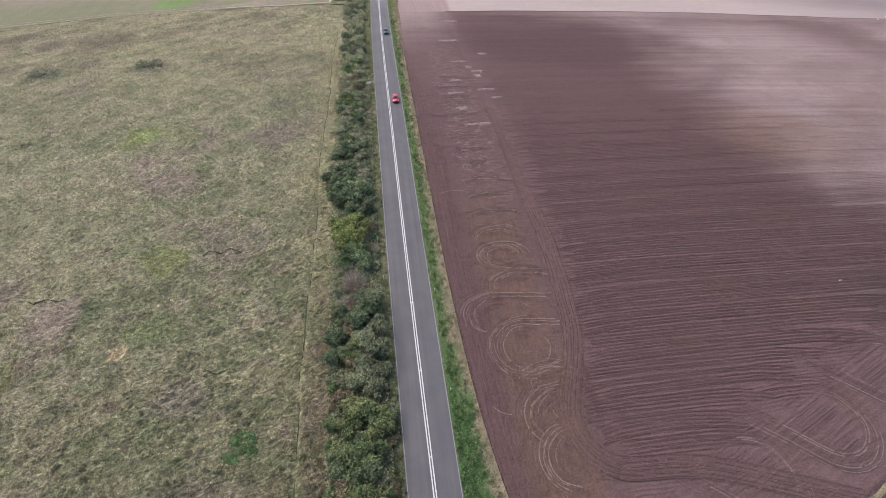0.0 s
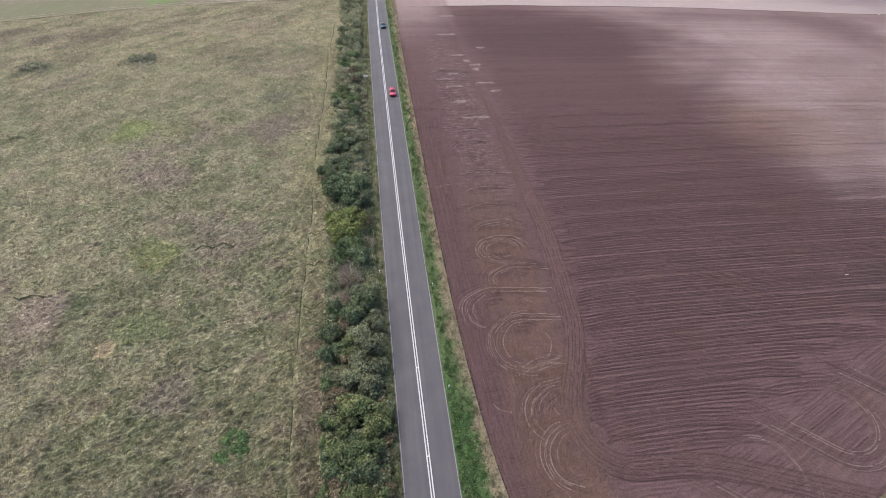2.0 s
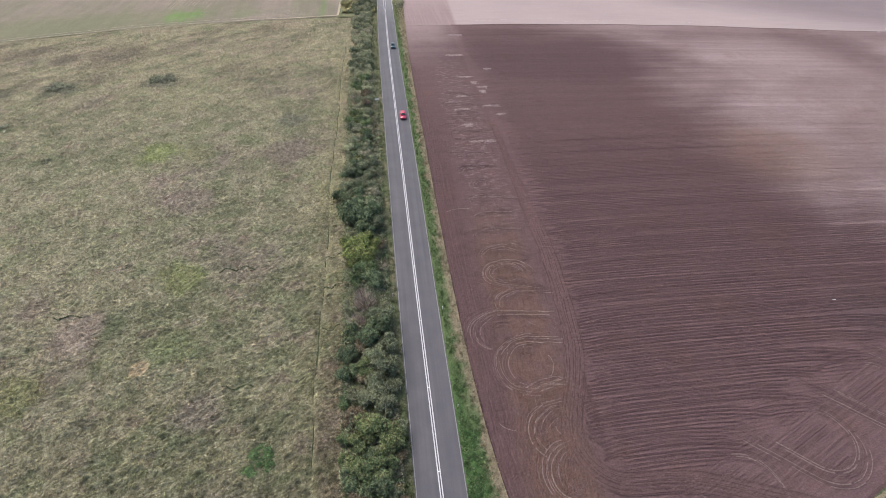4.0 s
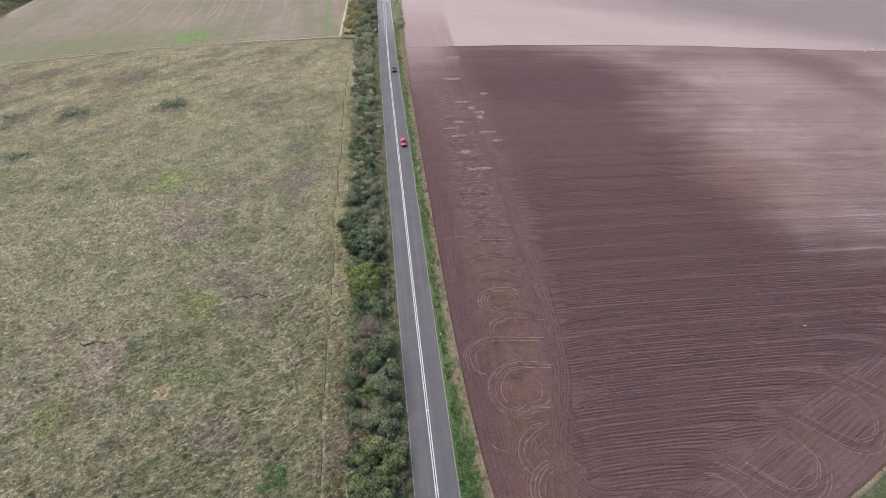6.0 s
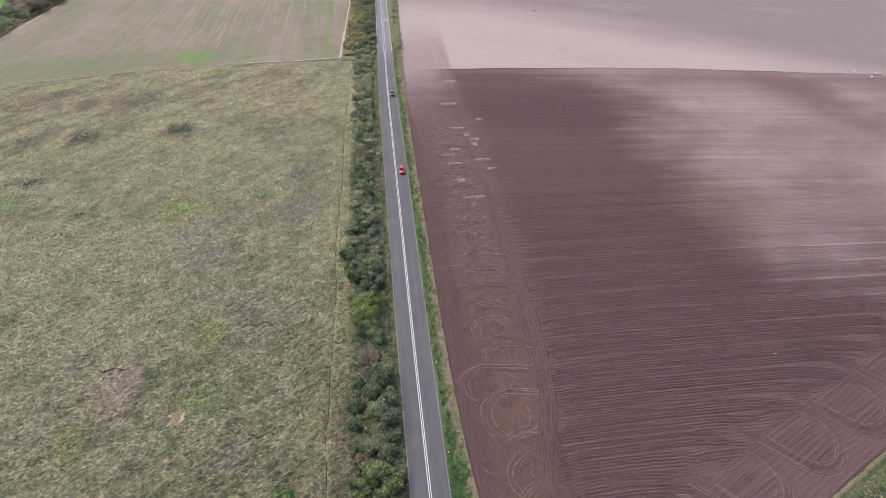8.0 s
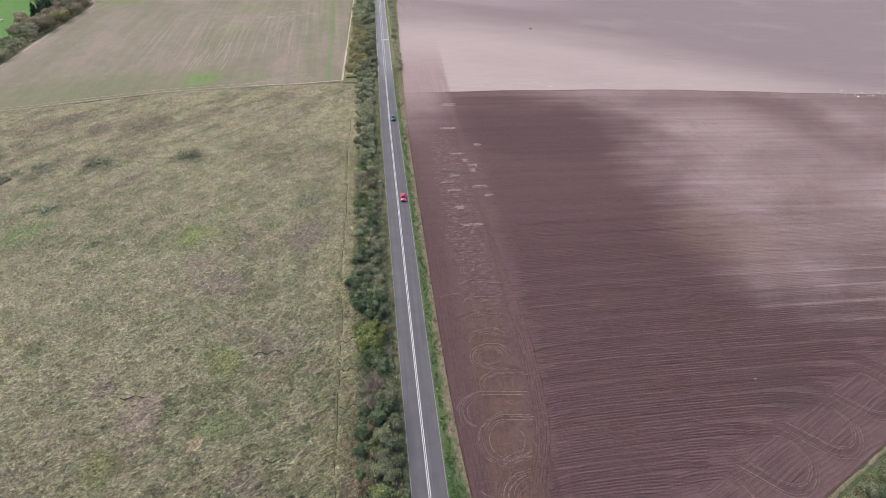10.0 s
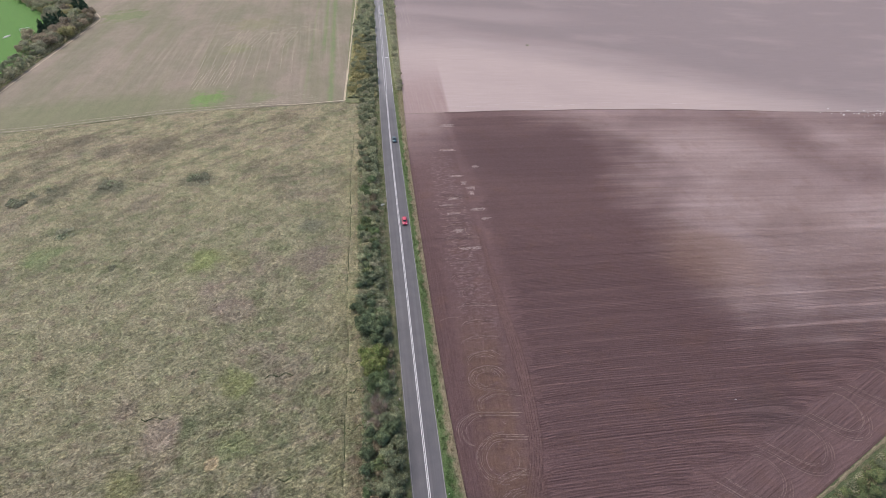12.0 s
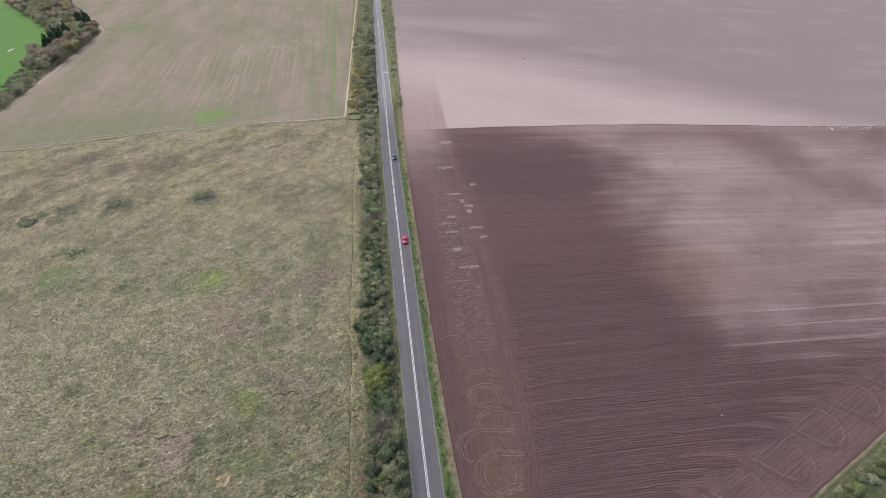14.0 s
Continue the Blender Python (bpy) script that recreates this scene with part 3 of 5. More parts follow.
def side_turn(cx, cy, rx, ry, a0, a1, head, tail, widths, mat):
    """Lines of a turn on the headland, with straight runs back to the furrows at either end."""
    out = []
    for off in widths:
        a = np.radians(np.linspace(a0 + rng.uniform(-16, 16), a1 + rng.uniform(-30, 16), 40))
        off += rng.uniform(-0.16, 0.16)
        sx, sy = rng.uniform(-0.25, 0.25), rng.uniform(-0.2, 0.2)
        x, y = cx + sx + (rx + off) * np.cos(a), cy + sy + (ry + off * 0.85) * np.sin(a) * (1 + 0.04 * np.sin(3 * a + off + cy))
        q = np.linspace(0.3, 1, 8)
        if head:
            x, y = np.concatenate([x[0] + head * q[::-1], x]), np.concatenate([y[0] - 0.12 * head * q[::-1], y])
        if tail:
            x, y = np.concatenate([x, x[-1] + tail * q]), np.concatenate([y, y[-1] + 0.3 * tail * q])
        out += broken(x, y + 0.06 * np.sin(x * 2.1 + off), 0.08, 0.22, 0.055)
    ribbons("wheel_mark", out, mat, ploughed_field)


TURNS = [(14.4, 47.6, 5.0, 3.9, 92, 228, 9.5, 0), (17.7, 40.7, 4.8, 4.5, 82, 285, 5.5, 5.0), (20.0, 29.0, 4.5, 3.9, 84, 215, 0, 0), (20.6, 22.8, 4.0, 3.9, 86, 250, 0, 0),
         (19.3, 53.8, 4.2, 2.6, 62, 190, 4.0, 0), (17.6, 61.1, 3.3, 2.3, 10, 300, 0, 0), (17.9, 66.1, 3.5, 2.0, 25, 182, 0, 0), (19.5, 34.4, 3.8, 2.2, 70, 160, 2.5, 0)]
for k in range(12):
    TURNS.append((18.0 + rng.uniform(-0.9, 0.9), 71.8 + 5.9 * k + rng.uniform(-0.6, 0.6), rng.uniform(2.6, 4.6), rng.uniform(1.2, 2.4), rng.uniform(20, 80), rng.uniform(110, 230), rng.uniform(0, 4), 0))
for cx, cy, rx, ry, a0, a1, head, tail in TURNS:
    near = cy < 70
    side_turn(cx, cy, rx, ry, a0, a1, head, tail, (0.0, 0.32, 0.9) if near else (0.0, 0.5), M_TRACK if near else M_LOOP)
    side_turn(cx + 0.3, cy, rx, ry, a0 + 10, a1 - 25, 0, 0, (-0.5, 1.3, 1.6) if near else (-0.6,), M_LOOP)
    side_turn(cx, cy, rx, ry, a0 + 5, a1 - 10, head * 0.8, 0, (-0.25, 0.15, 0.6, 1.1), M_FINE_FURROW if near else M_FAR_FURROW)
    if near:
        for mat, first in ((M_FAR_FURROW, -3.0), (M_RIDGE, -2.85), (M_FINE_FURROW, -2.6)):
            side_turn(cx, cy, rx, ry, a0 - 10, a1, 0, 0, [first + 0.62 * j for j in range(9) if first + 0.62 * j > 0.8 - ry], mat)
    strokes = []
    for j in range(9):
        x, tilt = cx + rx * (-0.7 + 0.18 * j), rng.uniform(-0.25, 0.25)
        reach = ry * 0.8 * math.sqrt(max(0.1, 1 - ((x - cx) / rx) ** 2))
        q = np.linspace(-reach * rng.uniform(0.3, 1), reach * rng.uniform(0.3, 1), 8)
        strokes.append((x + tilt * q, cy + q, rng.uniform(0.07, 0.14), 0.05))
    ribbons("furrow", strokes[::2], M_FINE_FURROW, ploughed_field)
    ribbons("ridge", strokes[1::2], M_RIDGE, ploughed_field)
for mat, count in ((M_TRACK, 22), (M_FINE_FURROW, 120), (M_RIDGE, 200)):
    marks = []
    for k in range(count):
        y = 17 + 110 * rng.random() ** 1.4
        x, r, a0 = rng.uniform(float(soil_x(y)) + 3.0, 24.5), rng.uniform(1.5, 6), rng.uniform(0, 360)
        a = np.radians(np.linspace(a0, a0 + rng.uniform(25, 70), 10))
        px, py = x + r * (np.cos(a) - np.cos(a).mean()), y + 0.75 * r * (np.sin(a) - np.sin(a).mean())
        if px.max() < 25 and px.min() > float(soil_x(y)) + 1:
            marks.append((px, py, rng.uniform(0.08, 0.18), 0.045))
    tagged(ribbons("wheel_mark", marks, mat, ploughed_field, "scuffed wheel marks on the headland"), kind="stuff")
# turns against the lower edge of the field


def headland_turn(cx, cy, off, a0, a1, tail, w, h, head=0.0):
    """One line of a turn: in from the rows, round, and back towards them."""
    r = 5.0 + off
    a = np.radians(np.linspace(a0, a1, 40))
    xs, ys = cx + 2.5 + r * np.cos(a), cy + 2.0 + r * np.sin(a) * 1.02
    if head:
        q = np.linspace(1, 0.05, 12) * head
        xs, ys = np.concatenate([xs[0] - q, xs]), np.concatenate([ys[0] + 0.10 * q - 0.02 * q * q, ys])
    d = np.linspace(0.05, 1, 14) * tail
    xs = np.concatenate([xs, xs[-1] - 0.76 * d])
    ys = np.concatenate([ys, ys[-1] + 0.62 * d + 0.004 * d * d])
    return xs + 0.10 * np.sin(ys * 0.9 + off), ys, w, h


for k in range(-3, 9):
    cx, cy = 87.3 + 15.2 * k + rng.uniform(-0.5, 0.5), 34.5 + 6.3 * k + rng.uniform(-0.3, 0.3)
    strokes = []
    for j in range(20):
        d = -4.6 + 0.52 * j + rng.uniform(-0.15, 0.15)
        reach = math.sqrt(max(0.5, 5.0 ** 2 - (d - 0.4) ** 2))
        q = np.linspace(-reach * rng.uniform(0.5, 1.9), reach * rng.uniform(0.4, 0.95), 14)
        strokes.append((cx + 1.6 + q * 0.92 - d * 0.39, cy + 1.6 + q * 0.39 + d * 0.92, rng.uniform(0.07, 0.2), 0.05))
    ribbons("furrow", strokes[::3] + strokes[1::3], M_FAR_FURROW, ploughed_field)
    ribbons("furrow", strokes[2::9], M_FURROW, ploughed_field)
    ribbons("ridge", [(p + 0.1, q + 0.26, 0.14, 0.05) for p, q, *_ in strokes[::2]], M_RIDGE, ploughed_field)
    marks = [headland_turn(cx + rng.uniform(-0.3, 0.3), cy, o, 100 - rng.uniform(0, 60), -128, rng.uniform(6, 9), 0, 0, 0)[:2] for o in (-0.3, 0.1)]
    marks += [headland_turn(cx - 0.3, cy - 0.5, o, rng.uniform(-30, 10), -132, rng.uniform(6, 10), 0, 0)[:2] for o in (1.1, 1.7)]
    ribbons("wheel_mark", [piece for x, y in marks for piece in broken(x, y, 0.08, 0.2, 0.07)], M_LOOP, ploughed_field)
    ribbons("furrow", [headland_turn(cx, cy, o, rng.uniform(85, 105), -128, rng.uniform(9, 14), rng.uniform(0.07, 0.14), 0.06, rng.uniform(4, 9)) for o in (-0.7, -0.1, 0.5, 1.4, 2.0)], M_FAR_FURROW, ploughed_field)
    ribbons("furrow", [headland_turn(cx, cy, 0.8, 104, -130, 12, 0.14, 0.062, 9.0)], M_FINE_FURROW, ploughed_field)
strokes = []
for k in range(150):
    x = rng.uniform(24, 66)
    y = rng.uniform(float(plough_start(x)) + 2, 17.5 - 0.37 * max(0, x - 36))
    q = np.linspace(0, rng.uniform(2, 6), 10)
    if y > float(plough_start(x)) + 2 and y + 0.6 * q[-1] < 18 - 0.37 * max(0, x + q[-1] - 36):
        strokes.append((x + 0.82 * q, y + 0.57 * q, rng.uniform(0.08, 0.2), 0.05))
ribbons("furrow", strokes[::2], M_FAR_FURROW, ploughed_field)
ribbons("ridge", strokes[1::2], M_RIDGE, ploughed_field)
# the last run of the plough down the headland and round the corner
ys = np.concatenate([np.linspace(118, 28.5, 150), 27.5 + 7.1 * np.sin(np.radians(np.linspace(184, 268, 30)))])
xs = np.concatenate([26.3 - 5.3 * np.exp(-((ys[:150] - 27) / 11) ** 2) + 0.9 * np.exp(-((ys[:150] - 66) / 16) ** 2), 28.0 + 6.9 * np.cos(np.radians(np.linspace(184, 268, 30)))])
ex = np.linspace(28.6, 60, 60)
xs, ys = np.concatenate([xs, ex]), np.concatenate([ys, 20.4 - 0.37 * soft(ex - 36, 2.5)])
tx, ty = np.gradient(xs), np.gradient(ys)
ln = np.hypot(tx, ty)
slim = 0.85 * np.clip((130 - ys) / 60, 0.45, 1.0)
nx, ny = -ty / ln * slim, tx / ln * slim
v = np.stack([np.stack([xs + nx * d, ys + ny * d, ground(xs + nx * d, ys + ny * d) + 0.045 - 0.1 * (abs(d) > 1.9)], 1) for d in (-2.0, -1.7, -0.6, 0.6, 1.7, 2.0)], 1).reshape(-1, 3)
part("plough_run", mesh_of("plough_run", v, grid_faces(6, len(xs)), M_RUN, True), ploughed_field, "smooth darker band of the last plough run")
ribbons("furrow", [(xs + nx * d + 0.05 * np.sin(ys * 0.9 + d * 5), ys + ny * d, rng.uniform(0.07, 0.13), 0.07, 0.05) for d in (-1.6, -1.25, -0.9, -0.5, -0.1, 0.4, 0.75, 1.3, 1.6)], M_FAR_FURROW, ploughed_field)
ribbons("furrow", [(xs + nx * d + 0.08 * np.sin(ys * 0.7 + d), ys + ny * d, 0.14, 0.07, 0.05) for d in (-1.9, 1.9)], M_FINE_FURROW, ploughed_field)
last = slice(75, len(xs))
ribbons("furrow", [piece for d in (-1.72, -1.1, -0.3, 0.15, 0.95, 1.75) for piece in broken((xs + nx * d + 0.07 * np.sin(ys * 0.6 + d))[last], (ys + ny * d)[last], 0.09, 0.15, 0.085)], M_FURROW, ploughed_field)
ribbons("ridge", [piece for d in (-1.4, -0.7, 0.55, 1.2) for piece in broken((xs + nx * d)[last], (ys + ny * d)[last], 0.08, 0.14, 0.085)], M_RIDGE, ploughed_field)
# lines along the road side of the headland
for j in range(15):
    ys = np.linspace(2, 190 - 6 * j + rng.uniform(-20, 0), 200)
    ribbons("ridge" if j % 3 == 1 else "furrow", [(soil_x(ys) + 0.6 + 0.3 * j + 0.10 * np.sin(ys / 3 + j) + 0.35 * (vnoise(ys / 6, ys * 0 + j, 31) - 0.5), ys, rng.uniform(0.06, 0.14), 0.05)],
            (M_FINE_FURROW, M_RIDGE, M_FAR_FURROW)[j % 3], ploughed_field)
ys = np.linspace(-2, 211, 400)
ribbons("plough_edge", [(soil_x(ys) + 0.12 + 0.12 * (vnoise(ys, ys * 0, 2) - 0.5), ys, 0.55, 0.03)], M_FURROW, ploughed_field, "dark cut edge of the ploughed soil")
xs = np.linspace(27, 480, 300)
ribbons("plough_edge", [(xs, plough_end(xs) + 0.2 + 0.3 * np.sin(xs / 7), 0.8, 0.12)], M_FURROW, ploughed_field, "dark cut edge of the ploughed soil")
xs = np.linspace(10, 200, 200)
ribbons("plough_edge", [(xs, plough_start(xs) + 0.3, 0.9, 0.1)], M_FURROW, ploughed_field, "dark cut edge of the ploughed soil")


def patch(name, x, y, w, d, mat, parent, seed):
    """A spread of dry crumbs, drawn out in short ragged strokes."""
    r = random.Random(seed)
    lines = []
    for j in range(3 + int(d * 4)):
        a, b = x - w * r.uniform(0.5, 1.3), x + w * r.uniform(0.5, 1.3)
        xs = np.linspace(a, b, 9)
        lines.append((xs, y + d * r.uniform(-1, 1) + 0.12 * np.sin(xs * 5 + j), r.uniform(0.16, 0.34), 0.05))
    for j in range(2):
        ys = np.linspace(y - d, y + d, 7)
        lines.append((x + w * r.uniform(-0.9, 0.9) + 0.1 * np.sin(ys * 4), ys, 0.26, 0.05))
    return ribbons(name, lines, mat, parent, "spread of pale dry soil")


M_CRUMB = plain("dry_soil_crumbs", (0.270, 0.212, 0.205), 0.95, vary=0.5, scale=2.5, spec=0.1)
for i, (x, y, w, d) in enumerate(((27.9, 143, 1.1, 0.9), (29.9, 123.8, 1.2, 0.6), (28.3, 129.6, 1.7, 0.7), (32.5, 158.5, 1.0, 0.7), (19.6, 118, 1.2, 0.8), (26.0, 147, 0.8, 0.8),
                                  (27.4, 139.8, 0.7, 1.0), (19.0, 128, 1.6, 0.4), (17.5, 133, 2.0, 0.3), (20.5, 137, 1.6, 0.5), (24, 152, 1.8, 0.5), (22, 109, 2.2, 0.4), (23, 173, 2.4, 0.7), (26.5, 196, 2.2, 1.2))):
    patch("soil_crumbs", x, y, w * 1.35, d * 1.25, M_CRUMB, ploughed_field, i)
# pale ribs in the far fields
M_RIB = plain("dry_soil_ribs", (0.44, 0.375, 0.37), 0.95, vary=0.3, scale=1.5, spec=0.1)
for k in range(9):
    xs = np.linspace(36 + 14 * k, 46 + 14 * k, 12)
    ribbons("tilled_rib", [(xs, 216 + 2.0 * (k % 3) + 0.12 * (xs - 36 - 14 * k), 0.4, 0.06)], M_RIB, pale_field)

# wheel marks along the edge of the stubble
M_STRAW = plain("flattened_straw", (0.285, 0.245, 0.196), 0.95, vary=0.35, scale=0.7, spec=0.1)
for j in range(5):
    xs = np.linspace(-66 + 5 * j, -30 - 2 * j, 40)
    ribbons("wheel_mark", [(xs, meadow_end(xs) + 4 + 2.2 * j + 0.4 * np.sin(xs / 4 + j) + 0.004 * (xs + 45) ** 2, 0.5, 0.03)], M_STRAW, stubble_field)

# rows of pale straw left lying in the middle of the stubble
for x0, x1, y0, long, lean, count in ((-101, -79, 252, 44, 0.02, 12), (-98, -58, 318, 46, 0.16, 16), (-108, -50, 265, 60, -0.05, 10)):
    for j in range(count):
        x = x0 + (x1 - x0) * j / (count - 1) + rng.uniform(-0.6, 0.6)
        ys = y0 + rng.uniform(-4, 10) + np.linspace(0, long * rng.uniform(0.45, 1.0), 24)
        ribbons("straw_row", [(x + lean * (ys - y0) + 0.3 * np.sin(ys / 9 + j), ys, rng.uniform(0.3, 0.7) if count > 10 else 0.3, 0.03)], M_STRAW, stubble_field,
                "row of flattened pale straw" if j == 0 else "")

# ---- paths ----
ys = np.linspace(-10, 190, 430)
path_line = path_x(ys)
ribbons("trodden_path", [(path_line, ys, 0.46 - 0.30 * np.clip((ys - 70) / 90, 0, 1), 0.05, -0.20)], M_PATH, meadow, "narrow dark trodden line through the grass")
for y0, x1 in ((63.5, -12.5), (54, -12.5), (71.5, -13), (88, -16)):
    xs = np.linspace(-17.2, x1, 24)
    ribbons("side_path", [(xs, y0 + 0.5 * np.sin(xs * 2.1) + 0.15 * xs, 0.26, 0.10, 0.06, tussocks)], M_PATH, meadow)
for x0, y0, n in ((-34, 68, 3.5), (-62, 60, 3), (-30, 42, 2.5)):
    xs = np.linspace(x0 - n, x0 + n, 20)
    ribbons("side_path", [(xs, y0 + 0.4 * np.sin(xs * 1.7), 0.22, 0.10, 0.06, tussocks)], M_PATH, meadow)
xs = np.linspace(-62, -20, 90)
ribbons("field_path", [(xs, meadow_end(xs) + 1.2 + 0.3 * np.sin(xs / 5), 0.8, 0.30)], M_CHALK, stubble_field, "pale worn path along the field edge")
xs = np.linspace(-210, -62, 150)
for off, wide in ((1.6, 0.9), (4.4, 0.5)):
    ribbons("field_path", [(xs, meadow_end(xs) + off + 0.4 * np.sin(xs / 6), wide, 0.12)], M_STRAW, stubble_field, "faint straw-covered track along the field edge")
ys = np.linspace(229, 700, 200)
ribbons("field_path", [(stubble_x(ys) - 0.6, ys, 1.3, 0.24)], M_CHALK, stubble_field, "pale worn path along the field edge")
ribbons("field_path", [(wood_x(ys) + 2.4, ys, 1.5, 0.08)], M_CHALK, stubble_field, "pale worn path along the wood")


# ---- shrubs and trees ----
def leaves(rs, pts, nrm, size):
    """Folded leaf sprays at points: corners and triangles."""
    n = len(pts)
    d = nrm + rs.normal(0, 0.55, (n, 3))
    d /= np.linalg.norm(d, axis=1)[:, None]
    t = np.cross(d, rs.normal(0, 1, (n, 3)))
    t /= np.linalg.norm(t, axis=1)[:, None] + 1e-9
    b = np.cross(d, t)
    s = size * rs.uniform(0.6, 1.35, n)[:, None]
    a0, a1 = pts - t * s * 0.5, pts + t * s * 0.5
    c0, c1 = pts + b * s * 0.42 - d * s * 0.18, pts - b * s * 0.42 - d * s * 0.18
    v = np.stack([a0, c0, a1, c1], 1).reshape(-1, 3)
    i = np.arange(n)[:, None] * 4
    f = np.concatenate([i + [0, 2, 1], i + [0, 3, 2]], 0)
    return v, f


SKIN = {}


def crown_mesh(name, seed, rad, high, n, size, mat, lobes=9, low=0.25, peak=0.0):
    """A lumpy crown of leaf sprays in lobes of uneven size."""
    rs = np.random.RandomState(seed)
    a = rs.uniform(0, 2 * math.pi, lobes)
    q = np.sqrt(rs.uniform(0, 1, lobes)) * 0.68
    cz = high * (low + (1 - low) * (0.35 + 0.45 * rs.uniform(0, 1, lobes) * (1 - 0.5 * q)))
    if peak:
        cz = high * np.linspace(0.15, 0.9, lobes)
        q = q * (1 - cz / high) * peak
    cen = np.stack([rad * q * np.cos(a), rad * q * np.sin(a), cz], 1)
    lr = rad * rs.uniform(0.30, 0.52, lobes)
    if peak:
        lr = rad * (1.05 - cz / high) * 0.62
    lr = np.minimum(lr, np.maximum(high - cz, 0.25 * rad))
    w = lr ** 2
    pick = rs.choice(lobes, n, p=w / w.sum())
    d = rs.normal(0, 1, (n, 3))
    d /= np.linalg.norm(d, axis=1)[:, None]
    d[:, 2] = np.where(d[:, 2] < -0.35, -d[:, 2], d[:, 2])
    r = lr[pick] * np.where(rs.uniform(0, 1, n) < 0.72, rs.uniform(0.82, 1.12, n), rs.uniform(0.35, 0.85, n))
    pts = cen[pick] + d * r[:, None]
    pts[:, 2] = np.maximum(pts[:, 2], 0.12)
    v, f = leaves(rs, pts, d, size)
    me = mesh_of(name, v, f, mat)
    SKIN[me] = (v, n)
    return me, cen


def limb(vs, fs, a, b, ra, rb, sides=5):
    a, b = np.array(a, float), np.array(b, float)
    d = (b - a) / (np.linalg.norm(b - a) + 1e-9)
    t = np.cross(d, (0.3, 0.9, 0.2))
    t /= np.linalg.norm(t)
    u = np.cross(d, t)
    n = len(vs)
    for p, r in ((a, ra), (b, rb)):
        for k in range(sides):
            q = 2 * math.pi * k / sides
            vs.append(p + r * (math.cos(q) * t + math.sin(q) * u))
    for k in range(sides):
        k2 = (k + 1) % sides
        fs.append((n + k, n + k2, n + sides + k2, n + sides + k))


def stems_mesh(name, cen, high, r, mat, single):
    vs, fs = [], []
    top = np.array((0.0, 0.0, high * (0.5 if single else 0.12)))
    limb(vs, fs, (0, 0, -0.4), top, r, r * 0.7, 6)
    for c in cen:
        mid = top * 0.55 + np.array(c) * 0.45
        limb(vs, fs, top if single else (c[0] * 0.15, c[1] * 0.15, -0.2), mid, r * 0.5, r * 0.3)
        limb(vs, fs, mid, c, r * 0.3, r * 0.1)
    return mesh_of(name, vs, fs, mat, True)


def twig_mesh(name, seed, rad, high, n, mat):
    """A leafless thicket of fine upright twigs."""
    rs = np.random.RandomState(seed)
    a = rs.uniform(0, 2 * math.pi, n)
    q = np.sqrt(rs.uniform(0, 1, n))
    base = np.stack([rad * 0.6 * q * np.cos(a), rad * 0.6 * q * np.sin(a), high * rs.uniform(0.0, 0.6, n)], 1)
    lean = np.stack([np.cos(a) * rs.uniform(0.1, 0.9, n), np.sin(a) * rs.uniform(0.1, 0.9, n), rs.uniform(0.5, 1.2, n)], 1) + rs.normal(0, 0.25, (n, 3))
    tip = base + lean * (high * rs.uniform(0.25, 0.5, n))[:, None]
    side = np.cross(tip - base, rs.normal(0, 1, (n, 3)))
    side /= np.linalg.norm(side, axis=1)[:, None] + 1e-9
    w = 0.038
    v = np.stack([base - side * w, base + side * w, tip], 1).reshape(-1, 3)
    f = np.arange(3 * n).reshape(-1, 3)
    return mesh_of(name, v, f, mat), base[:8] + (0, 0, high * 0.3)


M_BARK = bark_mat("grey_bark", (0.11, 0.09, 0.075))
